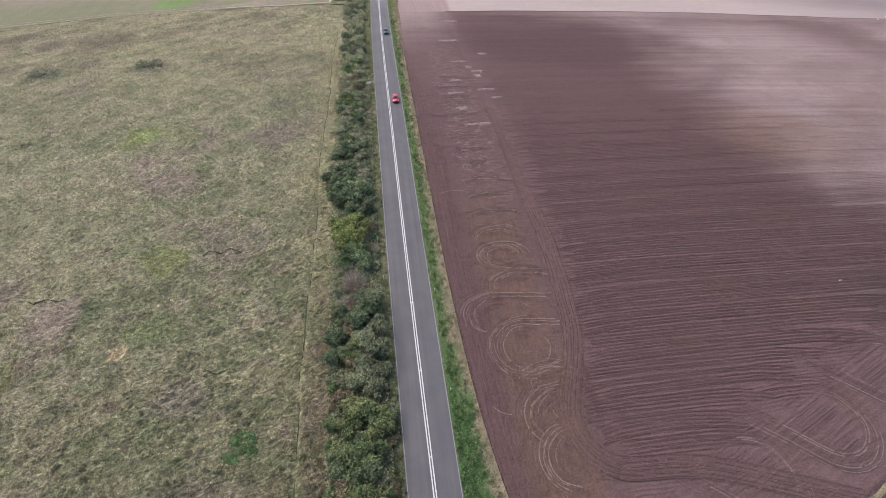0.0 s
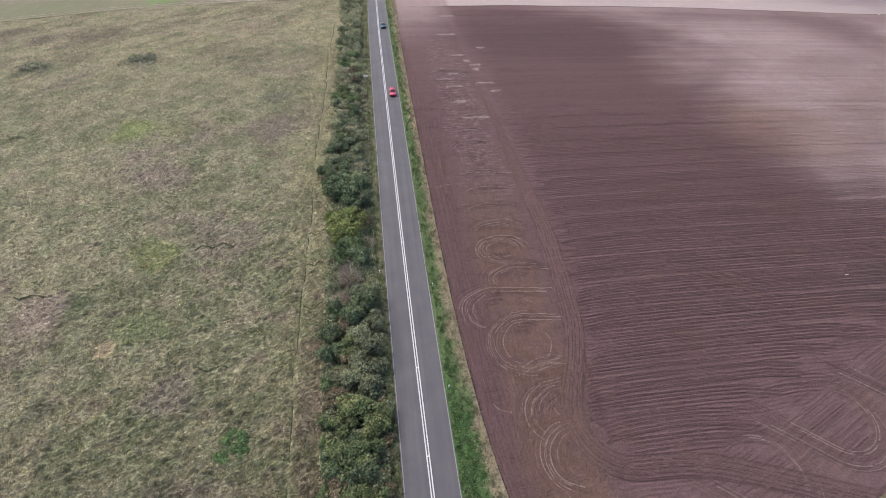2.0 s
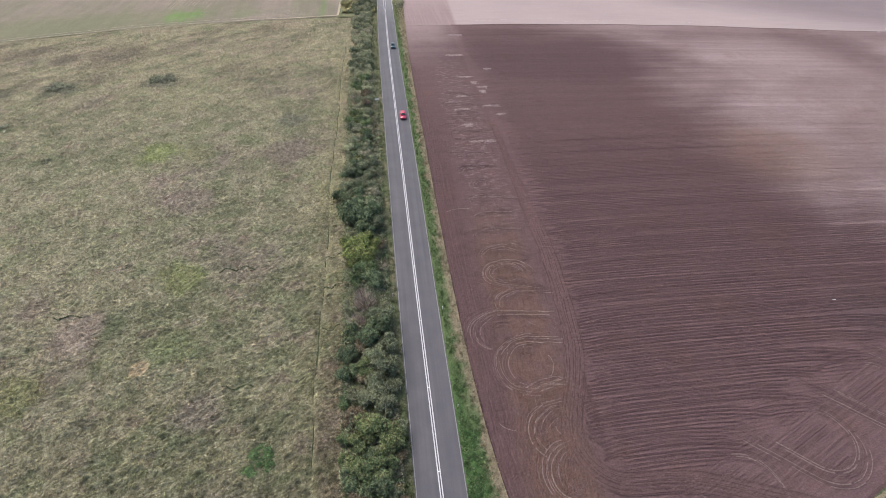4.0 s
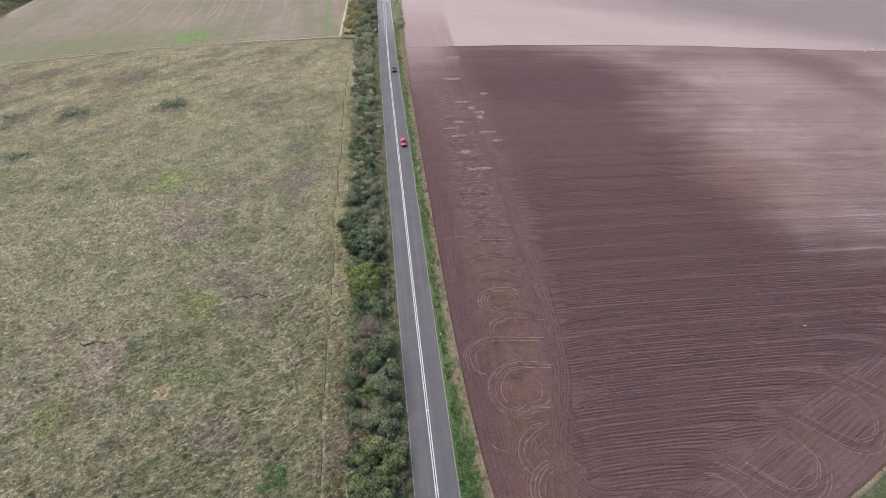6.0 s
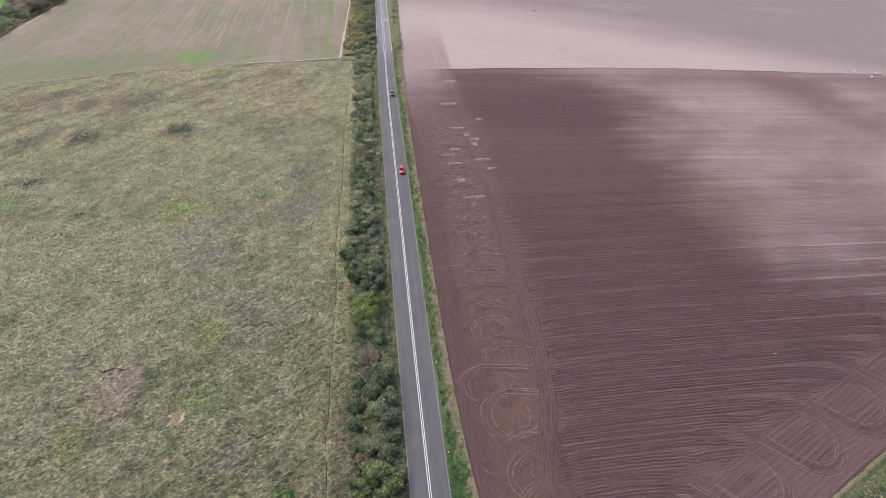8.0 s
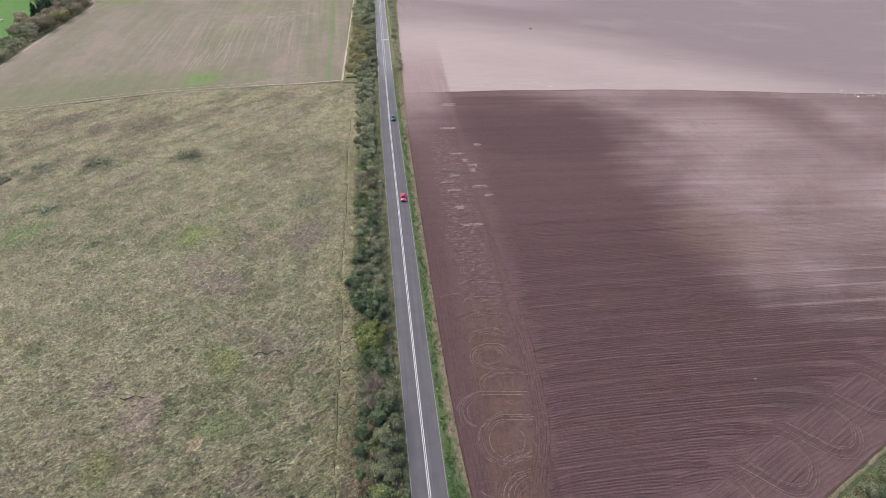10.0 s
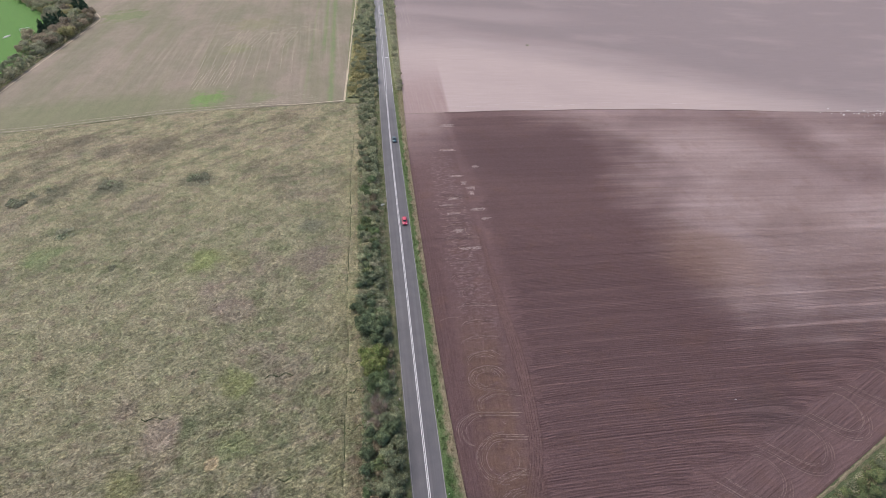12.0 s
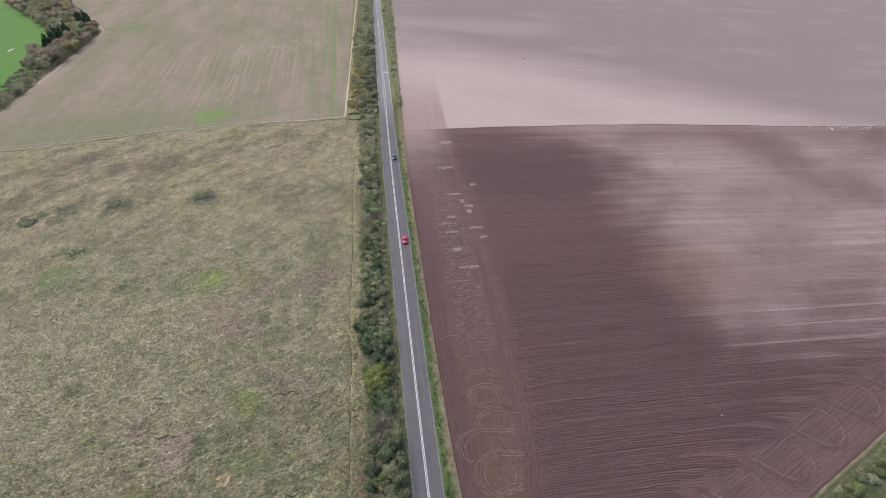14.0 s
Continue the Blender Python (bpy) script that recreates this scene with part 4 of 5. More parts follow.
LEAF = {
    'dark': leaf_mat("dark_green_leaves", (0.056, 0.080, 0.051), (0.084, 0.110, 0.064), share=0.05),
    'green': leaf_mat("green_leaves", (0.060, 0.090, 0.046), (0.086, 0.116, 0.056), share=0.05),
    'olive': leaf_mat("olive_leaves", (0.056, 0.080, 0.040), (0.092, 0.112, 0.053), share=0.12),
    'grey': leaf_mat("grey_green_leaves", (0.086, 0.106, 0.074), (0.130, 0.144, 0.100), share=0.09),
    'yellow': leaf_mat("yellow_green_leaves", (0.082, 0.114, 0.040), (0.124, 0.148, 0.054), share=0.2),
    'brown': leaf_mat("russet_leaves", (0.098, 0.080, 0.062), (0.122, 0.104, 0.076), share=0.12),
    'tan': leaf_mat("straw_seed_heads", (0.20, 0.165, 0.11), (0.25, 0.205, 0.14), share=0.3),
    'twig': leaf_mat("purple_grey_twigs", (0.235, 0.208, 0.208), (0.290, 0.256, 0.252), share=0.1),
    # Olive leaves of distant growth, with the air's haze put into the colour.
    'pale': leaf_mat("hazed_olive_leaves", (0.150, 0.168, 0.120), (0.200, 0.210, 0.146), share=0.03, low=0.82, high=1.30),
    'straw': leaf_mat("straw_yellow_grass", (0.255, 0.232, 0.140), (0.310, 0.278, 0.172), share=0.02, low=0.82, high=1.30),
    'wheat': leaf_mat("yellowed_leaves", (0.200, 0.192, 0.104), (0.258, 0.238, 0.130), share=0.03, low=0.82, high=1.30),
    'rust': leaf_mat("faded_brown_leaves", (0.190, 0.160, 0.134), (0.245, 0.206, 0.168), share=0.2, low=0.82, high=1.30),
    'ash': leaf_mat("grey_brown_leaves", (0.165, 0.168, 0.132), (0.215, 0.210, 0.162), share=0.1, low=0.82, high=1.30),
    'weed': leaf_mat("fresh_weed_leaves", (0.042, 0.080, 0.033), (0.060, 0.106, 0.042), share=0.03),
    'bramble': leaf_mat("dull_bramble_leaves", (0.094, 0.102, 0.080), (0.128, 0.132, 0.104), share=0.08, low=0.82, high=1.30),
    'fir': leaf_mat("fir_needles", (0.022, 0.045, 0.030), (0.032, 0.058, 0.036), share=0.02),
}
WORDS = {
    'dark': "dense dark green hawthorn shrub in the roadside hedge", 'green': "leafy mid-green shrub in the roadside hedge",
    'olive': "olive-green shrub with turning autumn leaves in the hedge", 'grey': "grey-green lumpy shrub in the roadside hedge",
    'yellow': "yellow-green shrub in the roadside hedge", 'brown': "russet-brown autumn shrub in the roadside hedge",
    'tan': "dry straw-coloured plume of seed heads by the hedge", 'twig': "leafless purple-grey twiggy shrub in the hedge",
}


class Kind:
    """One sort of plant, in a few forms; each placing is a thing of its own."""

    def __init__(self, name, kind, forms, rad, high, n, size, label, category, group, single=False, **more):
        self.protos, self.skins, self.used, self.k = [], [], set(), 0
        for i in range(forms):
            ob = new(name)
            ob.empty_display_size = 0.5
            seed = sum(map(ord, kind + name)) * 7 + i
            if kind == 'twig':
                crown, cen = twig_mesh("crown", seed, rad, high, n, LEAF[kind])
            else:
                crown, cen = crown_mesh("crown", seed, rad, high, n, size, LEAF[kind], **more)
            part("crown", crown, ob)
            self.skins.append(SKIN.get(crown))
            part("trunk" if single else "stems", stems_mesh("stems", cen, high, 0.16 if single else 0.07, M_BARK, single), ob)
            tagged(ob, label, category, group)
            self.protos.append(ob)

    def put(self, x, y, s=1.0, tall=1.0, label=""):
        ob = self.protos[self.k % len(self.protos)]
        self.k += 1
        m = Matrix.LocRotScale((x, y, float(ground(x, y)) - 0.12), Euler((rng.uniform(-0.08, 0.08), rng.uniform(-0.08, 0.08), rng.uniform(0, 6.28))), (s, s * rng.uniform(0.85, 1.15), s * tall))
        if ob not in self.used:
            self.used.add(ob)
            ob.matrix_basis = m
        else:
            bare = ob.matrix_basis.copy()
            ob.matrix_basis = Matrix()
            new_ob = copy_thing(ob, m)
            ob.matrix_basis = bare
            ob = new_ob
        if label:
            ob["label"] = label
        return ob


HEDGE = "shrubs of the roadside hedge"
SHRUB = {k: Kind("shrub", k, 3, 2.0, 3.2, 1900, 0.26, WORDS[k], "shrub", HEDGE) for k in ('dark', 'green', 'olive', 'grey', 'yellow', 'brown')}
SHRUB['twig'] = Kind("shrub", 'twig', 2, 2.0, 2.4, 2400, 0.3, WORDS['twig'], "shrub", HEDGE)
SHRUB['pale'] = Kind("shrub", 'pale', 3, 2.0, 2.6, 900, 0.34, "low pale olive scrub on the far roadside bank", "shrub", "scrub on the far bank")
SHRUB['wheat'] = Kind("shrub", 'wheat', 3, 2.0, 2.6, 900, 0.34, "low yellowing scrub on the far roadside bank", "shrub", "scrub on the far bank")
SHRUB['ash'] = Kind("shrub", 'ash', 3, 2.0, 2.6, 900, 0.34, "low grey-brown scrub on the far roadside bank", "shrub", "scrub on the far bank")
SHRUB['straw'] = Kind("shrub", 'straw', 3, 2.0, 1.8, 900, 0.34, "straw-yellow tussock on the far roadside bank", "shrub", "scrub on the far bank")
SHRUB['tan'] = Kind("reed_tuft", 'tan', 1, 0.9, 1.2, 220, 0.3, WORDS['tan'], "tuft", HEDGE)

NEAR = {
    'dark': ((-12.7, 41.3, 0.8), (-7.2, 24.1, 0.9), (-9.6, 23.7, 0.8), (-12.1, 25.0, 0.8), (-9.1, 27.8, 0.7), (-10.0, 77.9, 1.2), (-9.2, 73.7, 1.0), (-8.3, 60.3, 0.9),
             (-6.5, 50.1, 1.0), (-12.2, 48.8, 0.8), (-12.7, 45.3, 0.8), (-13.0, 78.6, 1.0), (-8.4, 80.5, 1.1), (-8.5, 48.0, 1.0), (-11.5, 81.5, 1.1)),
    'olive': ((-8.8, 31.6, 1.05), (-6.3, 30.2, 0.9), (-11.0, 30.0, 0.85), (-10.5, 26.4, 1.0), (-8.6, 25.5, 0.9), (-7.4, 26.9, 0.9), (-9.1, 20.9, 0.9), (-9.8, 42.2, 0.8), (-8.2, 18.0, 1.0), (-11.5, 16.5, 1.0), (-7.5, 13.5, 1.1), (-6.4, 20.0, 0.75)),
    'brown': ((-9.8, 40.6, 0.6), (-11.4, 34.7, 0.7), (-11.4, 22.0, 0.7), (-5.5, 21.2, 0.45), (-4.9, 27.9, 0.4), (-6.1, 69.9, 0.6), (-10.1, 46.4, 0.7), (-12.8, 34.0, 0.5)),
    'grey': ((-7.4, 38.7, 0.95), (-6.9, 35.0, 0.9), (-5.3, 32.0, 0.55), (-9.3, 37.7, 0.9), (-6.6, 76.8, 0.9), (-5.8, 46.2, 0.85), (-6.7, 42.5, 0.95), (-8.0, 44.7, 0.9), (-5.5, 38.5, 0.6), (-6.2, 53.0, 0.8), (-8.3, 52.0, 0.8), (-7.2, 82.0, 0.9)),
    'green': ((-8.9, 63.4, 0.9), (-13.3, 36.7, 0.55), (-13.2, 27.8, 0.5), (-13.2, 21.9, 0.5), (-13.3, 31.1, 0.5), (-10.5, 62.6, 0.95), (-11.3, 60.5, 0.6), (-13.4, 18.0, 0.6)),
    'yellow': ((-9.9, 69.4, 1.05), (-11.4, 68.2, 0.95), (-8.4, 70.6, 0.9), (-9.2, 67.0, 0.95), (-11.2, 65.4, 0.85), (-12.4, 71.0, 0.75)),
    'twig': ((-8.2, 65.6, 0.8), (-6.4, 64.3, 0.65), (-9.5, 55.6, 1.0), (-11.0, 51.4, 0.9), (-9.8, 57.5, 0.8), (-12.6, 55.0, 0.4)),
    'tan': ((-4.9, 22.9, 1.0), (-5.2, 16.0, 0.8)),
}
for kind, spots in NEAR.items():
    for x, y, s in spots:
        SHRUB[kind].put(min(x, -4.4 - 1.6 * s) + float(road_x(y)), y, s * 1.25)


def hedge_run(a, b, left, right, step, kinds, low, high):
    y = a
    while y < b:
        x = right(y) - rng.uniform(1.0, 1.5)
        while x > left(y) + 0.8:
            SHRUB[rng.choice(kinds)].put(x, y + rng.uniform(-step, step) * 0.5, rng.uniform(low, high), rng.uniform(0.85, 1.1))
            x -= rng.uniform(2.0, 3.0)
        y += step


hedge_run(82, 100, lambda y: -15.9, lambda y: -6.5, 2.5, ['dark', 'grey', 'grey', 'ash', 'dark', 'grey'], 0.65, 1.0)
hedge_run(100, 128, lambda y: -13.6, lambda y: -7.2, 2.4, ['dark', 'grey', 'pale', 'olive', 'grey', 'ash', 'green'], 0.75, 1.05)
hedge_run(128, 142, lambda y: -13.4, lambda y: -7.0, 2.4, ['pale', 'twig', 'brown', 'ash', 'grey'], 0.7, 1.0)
hedge_run(142, 156, lambda y: -13.4, lambda y: -7.0, 2.4, ['green', 'pale', 'grey', 'pale'], 0.75, 1.05)


def far_growth(name, a, b, left, right, step, kinds, low, high, share, label, outer=None):
    """A length of distant hedge, joined, of leaf sprays in rounded clumps."""
    vs, mats, y, n = [], [], a, 0
    rs = np.random.RandomState(int(a))
    while y < b:
        x = right(y) - rng.uniform(1.0, 1.5)
        while x > left(y) + 0.8:
            out = (right(y) - x) / (right(y) - left(y))
            kind = rng.choice(outer if outer and out > rng.uniform(0.3, 0.6) else kinds)
            v, m = SHRUB[kind].skins[rng.randrange(3)]
            pick = rs.permutation(m)[:int(m * share)]
            q = v.reshape(m, 4, 3)[pick]
            mid = q.mean(1, keepdims=True)
            q = mid + (q - mid) / math.sqrt(share)
            s, t = rng.uniform(low, high), rng.uniform(0, 6.28)
            py = y + rng.uniform(-step, step) * 0.5
            rot = np.array([[math.cos(t), -math.sin(t), 0], [math.sin(t), math.cos(t), 0], [0, 0, rng.uniform(0.85, 1.1)]])
            vs.append((q.reshape(-1, 3) @ rot.T) * s + (x, py, float(ground(x, py)) - 0.12))
            mats.append(np.full(len(pick) * 2, sorted(LEAF).index(kind)))
            x -= rng.uniform(2.0, 3.0)
        y += step
    v = np.concatenate(vs)
    i = np.arange(len(v) // 4)[:, None] * 4
    f = np.stack([i + [0, 2, 1], i + [0, 3, 2]], 1).reshape(-1, 3)
    me = mesh_of(name, v, f, LEAF[sorted(LEAF)[0]])
    for k in sorted(LEAF)[1:]:
        me.materials.append(LEAF[k])
    me.polygons.foreach_set("material_index", np.concatenate(mats).astype(np.int32))
    return tagged(new(name, me), label, "hedge", kind="stuff")


far_growth("hedge", 156, 236, lambda y: -13.4, lambda y: float(road_x(y)) - 6.2, 2.9, ['grey', 'pale', 'ash', 'pale', 'grey', 'pale'], 0.75, 1.05, 0.8, "dense grey-green hedge of mixed shrubs along the road")
far_growth("hedge", 236, 330, lambda y: float(stubble_x(y)) + 1.5, lambda y: float(road_x(y)) - 4.6, 3.2, ['pale', 'grey', 'pale', 'ash'], 0.8, 1.35, 0.7, "yellowing olive hedge beside the stubble field", ['wheat', 'wheat', 'straw', 'pale'])
far_growth("hedge", 330, 560, lambda y: float(stubble_x(y)) + 1.5, lambda y: float(road_x(y)) - 4.6, 4.2, ['pale', 'grey', 'pale', 'ash', 'pale'], 1.0, 1.6, 0.6, "grey-green hedge and scrub far along the road")


def undergrowth(name, n, seed, place, size, high, weights, label):
    """Low leafy growth that fills the foot of a hedge."""
    rs = np.random.RandomState(seed)
    x, y = place(rs, n)
    lump = vnoise(x * 0.7, y * 0.7, 21) * 0.75 + vnoise(x * 2, y * 2, 22) * 0.25
    z = ground(x, y) + 0.1 + high * lump * rs.uniform(0.5, 1.0, n)
    d = np.stack([rs.normal(0, 0.4, n), rs.normal(0, 0.4, n), np.ones(n)], 1)
    v, f = leaves(rs, np.stack([x, y, z], 1), d, size)
    names = sorted(LEAF)
    me = mesh_of(name, v, f, LEAF[names[0]])
    for k in names[1:]:
        me.materials.append(LEAF[k])
    zone = vnoise(x * 0.35, y * 0.35, 23)
    kinds = np.array([names.index(k) for k in weights])
    idx = kinds[np.clip((zone * 1.3 - 0.15 + rs.uniform(-0.1, 0.1, n)) * len(weights), 0, len(weights) - 1).astype(int)]
    me.polygons.foreach_set("material_index", np.tile(idx, 2).astype(np.int32))
    return tagged(new(name, me), label, "undergrowth", kind="stuff")


undergrowth("undergrowth", 60000, 31, lambda rs, n: ((lambda y: (road_x(y) - 5.0 - 8.9 * rs.beta(1.2, 1.3, n), y))(6 + 150 * rs.uniform(0, 1, n) ** 1.25)), 0.30, 2.5,
            ['grey', 'olive', 'bramble', 'grey', 'green', 'grey', 'brown', 'bramble'], "tangled brambles and grass at the foot of the hedge")
undergrowth("undergrowth", 42000, 41, lambda rs, n: ((lambda y: (stubble_x(y) + 0.8 + (road_x(y) - 5.2 - stubble_x(y)) * rs.beta(0.9, 1.3, n), y))(231 + 330 * rs.uniform(0, 1, n) ** 1.3)), 0.62, 2.0,
            ['straw', 'wheat', 'straw', 'pale', 'wheat', 'pale'], "straw-yellow grass and scrub beside the stubble field")
undergrowth("undergrowth", 26000, 43, lambda rs, n: ((lambda y: (road_x(y) - 5.6 - 7.6 * rs.beta(1.3, 1.3, n), y))(14 + 92 * rs.uniform(0, 1, n))), 0.26, 3.0,
            ['grey', 'ash', 'grey', 'bramble', 'grey', 'olive'], "grey-green thicket between the hedge shrubs")
# sparse shrubs on the far bank of the road
for y in (243, 252, 260, 268, 281, 292, 306, 316, 327, 338, 347, 356, 366, 374, 384, 393, 404, 413, 424, 436, 450, 466, 480, 498):
    SHRUB[rng.choice(['pale', 'ash', 'pale'])].put(float(soil_x(y)) - rng.uniform(1.2, 3.0), y + rng.uniform(-3, 3), rng.uniform(0.7, 1.25), rng.uniform(0.6, 0.9))
    if y > 330:
        SHRUB[rng.choice(['pale', 'ash'])].put(float(road_x(y)) + rng.uniform(5.5, 8.5), y + 4, rng.uniform(0.8, 1.3), rng.uniform(0.6, 0.9))

undergrowth("undergrowth", 9000, 37, lambda rs, n: ((lambda y: (road_x(y) + 4.6 + (soil_x(y) - road_x(y) - 5.2) * rs.beta(1.6, 1.1, n), y))(238 + 270 * rs.uniform(0, 1, n))), 0.6, 1.0,
            ['pale', 'ash', 'pale', 'pale', 'ash'], "low scrub and dead stalks on the far roadside bank")

# ---- brambles in the meadow ----
BRAMBLE = {k: Kind("bramble", k, 2, 2.0, 1.0, 620, 0.30, "low dark bramble thicket in the rough meadow", "bramble", "bramble thickets in the meadow", low=0.05) for k in ('bramble', 'grey')}
for x, y, s in ((-73.5, 162, 1.7), (-108, 164, 1.3), (-138, 156.6, 1.7), (-111, 134, 1.5), (-89.3, 114, 0.9), (-87, 71.7, 0.7), (-56.5, 70.9, 0.85), (-128, 164, 1.2), (-122, 117, 0.9), (-117, 133, 1.0), (-134, 161, 1.0), (-104, 163, 0.8), (-51.5, 54.5, 0.6), (-54, 38.2, 0.45), (-71, 158, 0.8)):
    for j in range(2 if s > 1.2 else 1):
        BRAMBLE['grey' if j == 1 else 'bramble'].put(x + j * rng.uniform(-1.3, 1.3) * s, y + j * rng.uniform(-1.2, 1.2) * s, s * rng.uniform(1.0, 1.45), 0.42)
NETTLES = Kind("nettle_patch", 'weed', 1, 2.0, 1.2, 900, 0.22, "fresh green nettle patch in the rough meadow", "nettles", "", low=0.05)
NETTLES.put(-24.9, 29.6, 1.3, 0.5)
NETTLES.put(-26.0, 28.9, 0.9, 0.5)
NETTLES.put(-25.2, 30.8, 0.8, 0.5)

BRAMBLE['grey'].put(98, 318, 0.8, 0.5, "small dark weedy clump on the pale tilled field")

# ---- the wood on the far left ----
TREE = {k: Kind("tree", k, 2, 4.8, 8.5, 1500, 0.62, "%s broadleaf tree at the wood's edge" % w, "tree", "trees of the far wood", single=True, low=0.0, lobes=7)
        for k, w in (('pale', "pale olive autumn"), ('rust', "faded russet-brown autumn"), ('ash', "grey-brown half-bare"), ('wheat', "yellowing autumn"))}
FIR = Kind("fir_tree", 'fir', 2, 4.4, 11.5, 1500, 0.7, "dark blue-green fir tree in the far wood", "fir tree", "firs of the far wood", single=True, lobes=9, peak=0.9)
for k in range(38):
    y = 236 + 7.6 * k
    w = 12 + 0.17 * max(0, y - 290)
    e = float(wood_x(y))
    n = max(2, int(w / 5.4))
    for j in range(n):
        x = e + 0.5 - w * (j + rng.uniform(0.2, 0.8)) / n
        kind = rng.choice(['ash', 'pale', 'ash'] if y < 330 else ['rust', 'ash', 'rust', 'ash', 'pale', 'wheat'])
        if 372 < y < 400 and j >= n // 2 or 425 < y < 445 and j < 2 or 400 < y < 412 and j == n - 2:
            FIR.put(x, y + rng.uniform(-2, 2), rng.uniform(0.8, 1.05))
        else:
            TREE[kind].put(x, y + rng.uniform(-3, 3), rng.uniform(0.62, 1.1) * (0.7 if y < 330 else 1))

undergrowth("undergrowth", 12000, 39, lambda rs, n: ((lambda y: (wood_x(y) + 0.4 - (10 + 0.17 * np.maximum(y - 290, 0)) * rs.uniform(0, 1, n), y))(236 + 290 * rs.uniform(0, 1, n))), 0.7, 2.4,
            ['ash', 'rust', 'ash', 'pale', 'rust'], "brown undergrowth and saplings filling the far wood")

# ---- bank and track beyond the lower edge of the ploughed field ----
bank = sheet("bank", M_BANK, np.linspace(0, 1, 30), grow(60, 330, 0.8, 1.01, 8), lambda u, v: (v + 0.39 * u * 9, plough_start(v) + 0.2 - 9 * u), 0.05,
             lambda x, y: vnoise(x * 1.8, y * 1.8, 14) * 0.3 - 0.1, "grassy field bank with shrubs beside the ploughed field", "bank")
lane = sheet("grass_lane", M_BANK, np.linspace(0, 1, 12), grow(60, 330, 1.5, 1.01, 8), lambda u, v: (v + 3.6 + 0.39 * u * 60, plough_start(v) - 8.8 - 60 * u), 0.0,
             lambda x, y: vnoise(x * 0.6, y * 0.6, 15) * 0.15 - 0.08, "mown green grass beyond the field bank", "grass")
xs = np.linspace(64, 320, 160)
ribbons("field_path", [(xs + 5.2, plough_start(xs) - 12.5 + 0.2 * np.sin(xs / 4), 0.5, 0.06)], M_CHALK, lane, "narrow pale path through mown grass")
xs = np.linspace(40, 320, 260)
ribbons("dry_grass_strip", [(xs, plough_start(xs) - 0.35 + 0.3 * (vnoise(xs, xs * 0, 5) - 0.5), 0.75, 0.28)], M_DRY, bank, "strip of dry straw-coloured grass")
for k in range(36):
    x = 80 + 2.1 * k
    SHRUB[rng.choice(['olive', 'olive', 'grey', 'dark', 'olive'])].put(x + rng.uniform(0.8, 2.0), float(plough_start(x)) - (2.8 if k % 2 else 4.8) + rng.uniform(-0.5, 0.5), rng.uniform(0.65, 1.0), 0.7, "rounded shrub on the bank below the ploughed field")


undergrowth("undergrowth", 16000, 33, lambda rs, n: ((lambda x, d: (x + 0.39 * d, plough_start(x) - 0.92 * d))(76 + 90 * rs.uniform(0, 1, n) ** 1.2, 1.3 + 5.2 * rs.beta(1.2, 1.6, n))), 0.24, 1.1,
            ['olive', 'bramble', 'brown', 'olive', 'ash', 'bramble'], "tangled brambles and dry stalks on the field bank")


undergrowth("verge_weeds", 5200, 35, lambda rs, n: ((lambda y: (road_x(y) + 3.8 + (soil_x(y) - road_x(y) - 4.6) * rs.beta(1.0, 1.4, n), y))(6 + 30 * rs.beta(1.0, 1.7, n))), 0.24, 0.4,
            ['green', 'weed', 'green', 'weed', 'green'], "lush dark green weeds in the roadside verge")


# ---- grass blades ----
def blades(name, xs, ys, lift, tall, wide, per, mat, parent, seed, label):
    rs = np.random.RandomState(seed)
    n = len(xs) * per
    bx = np.repeat(xs, per) + rs.normal(0, 0.14, n)
    by = np.repeat(ys, per) + rs.normal(0, 0.14, n)
    bz = ground(bx, by) + np.repeat(lift, per)
    a = rs.uniform(0, 2 * math.pi, n)
    h = tall * rs.uniform(0.6, 1.3, n)
    lean = h * rs.uniform(0.3, 1.4, n)
    b = rs.normal(0.5, 0.8, n)
    base = np.stack([bx, by, bz], 1)
    side = np.stack([np.cos(a), np.sin(a), a * 0], 1) * (wide * 0.5)
    tip = base + np.stack([np.cos(b) * lean, np.sin(b) * lean, h], 1)
    v = np.stack([base - side, base + side, tip], 1).reshape(-1, 3)
    ob = part(name, mesh_of(name, v, np.arange(3 * n).reshape(-1, 3), mat), parent, label)
    return tagged(ob, kind="stuff")


rs = np.random.RandomState(3)
n = 84000
gy = 14 + 212 * rs.uniform(0, 1, n) ** 1.7
gx = -13.5 - (45 + 0.75 * gy) * rs.uniform(0, 1, n) ** 1.1
keep = (np.abs(gx - path_x(gy)) > 0.42) & (gy < meadow_end(gx) - 1)
gx, gy = gx[keep], gy[keep]
blades("tussock_grass", gx, gy, tussocks(gx, gy) - 0.05, 0.33, 0.17, 4, M_BLADES, meadow, 5, "tufts of dry and green meadow grass")
n = 9000
gy = 8 + 240 * rs.uniform(0, 1, n) ** 1.4
gx = road_x(gy) + 3.75 + (soil_x(gy) - road_x(gy) - 3.8) * rs.uniform(0, 1, n)
blades("verge_blades", gx, gy, np.full(len(gx), 0.1), 0.32, 0.12, 4, M_VERGE_BLADES, verge_right, 6, "tufts of verge grass")
n = 9000
gy = 8 + 240 * rs.uniform(0, 1, n) ** 1.4
gx = road_x(gy) - 3.75 - 5.5 * rs.uniform(0, 1, n)
blades("verge_blades", gx, gy, np.full(len(gx), 0.02), 0.34, 0.12, 4, M_LVERGE_BLADES, verge_left, 7, "tufts of hedge-bottom grass")


# ---- vehicles ----
M_TYRE = plain("tyre_rubber", (0.02, 0.02, 0.021), 0.9)
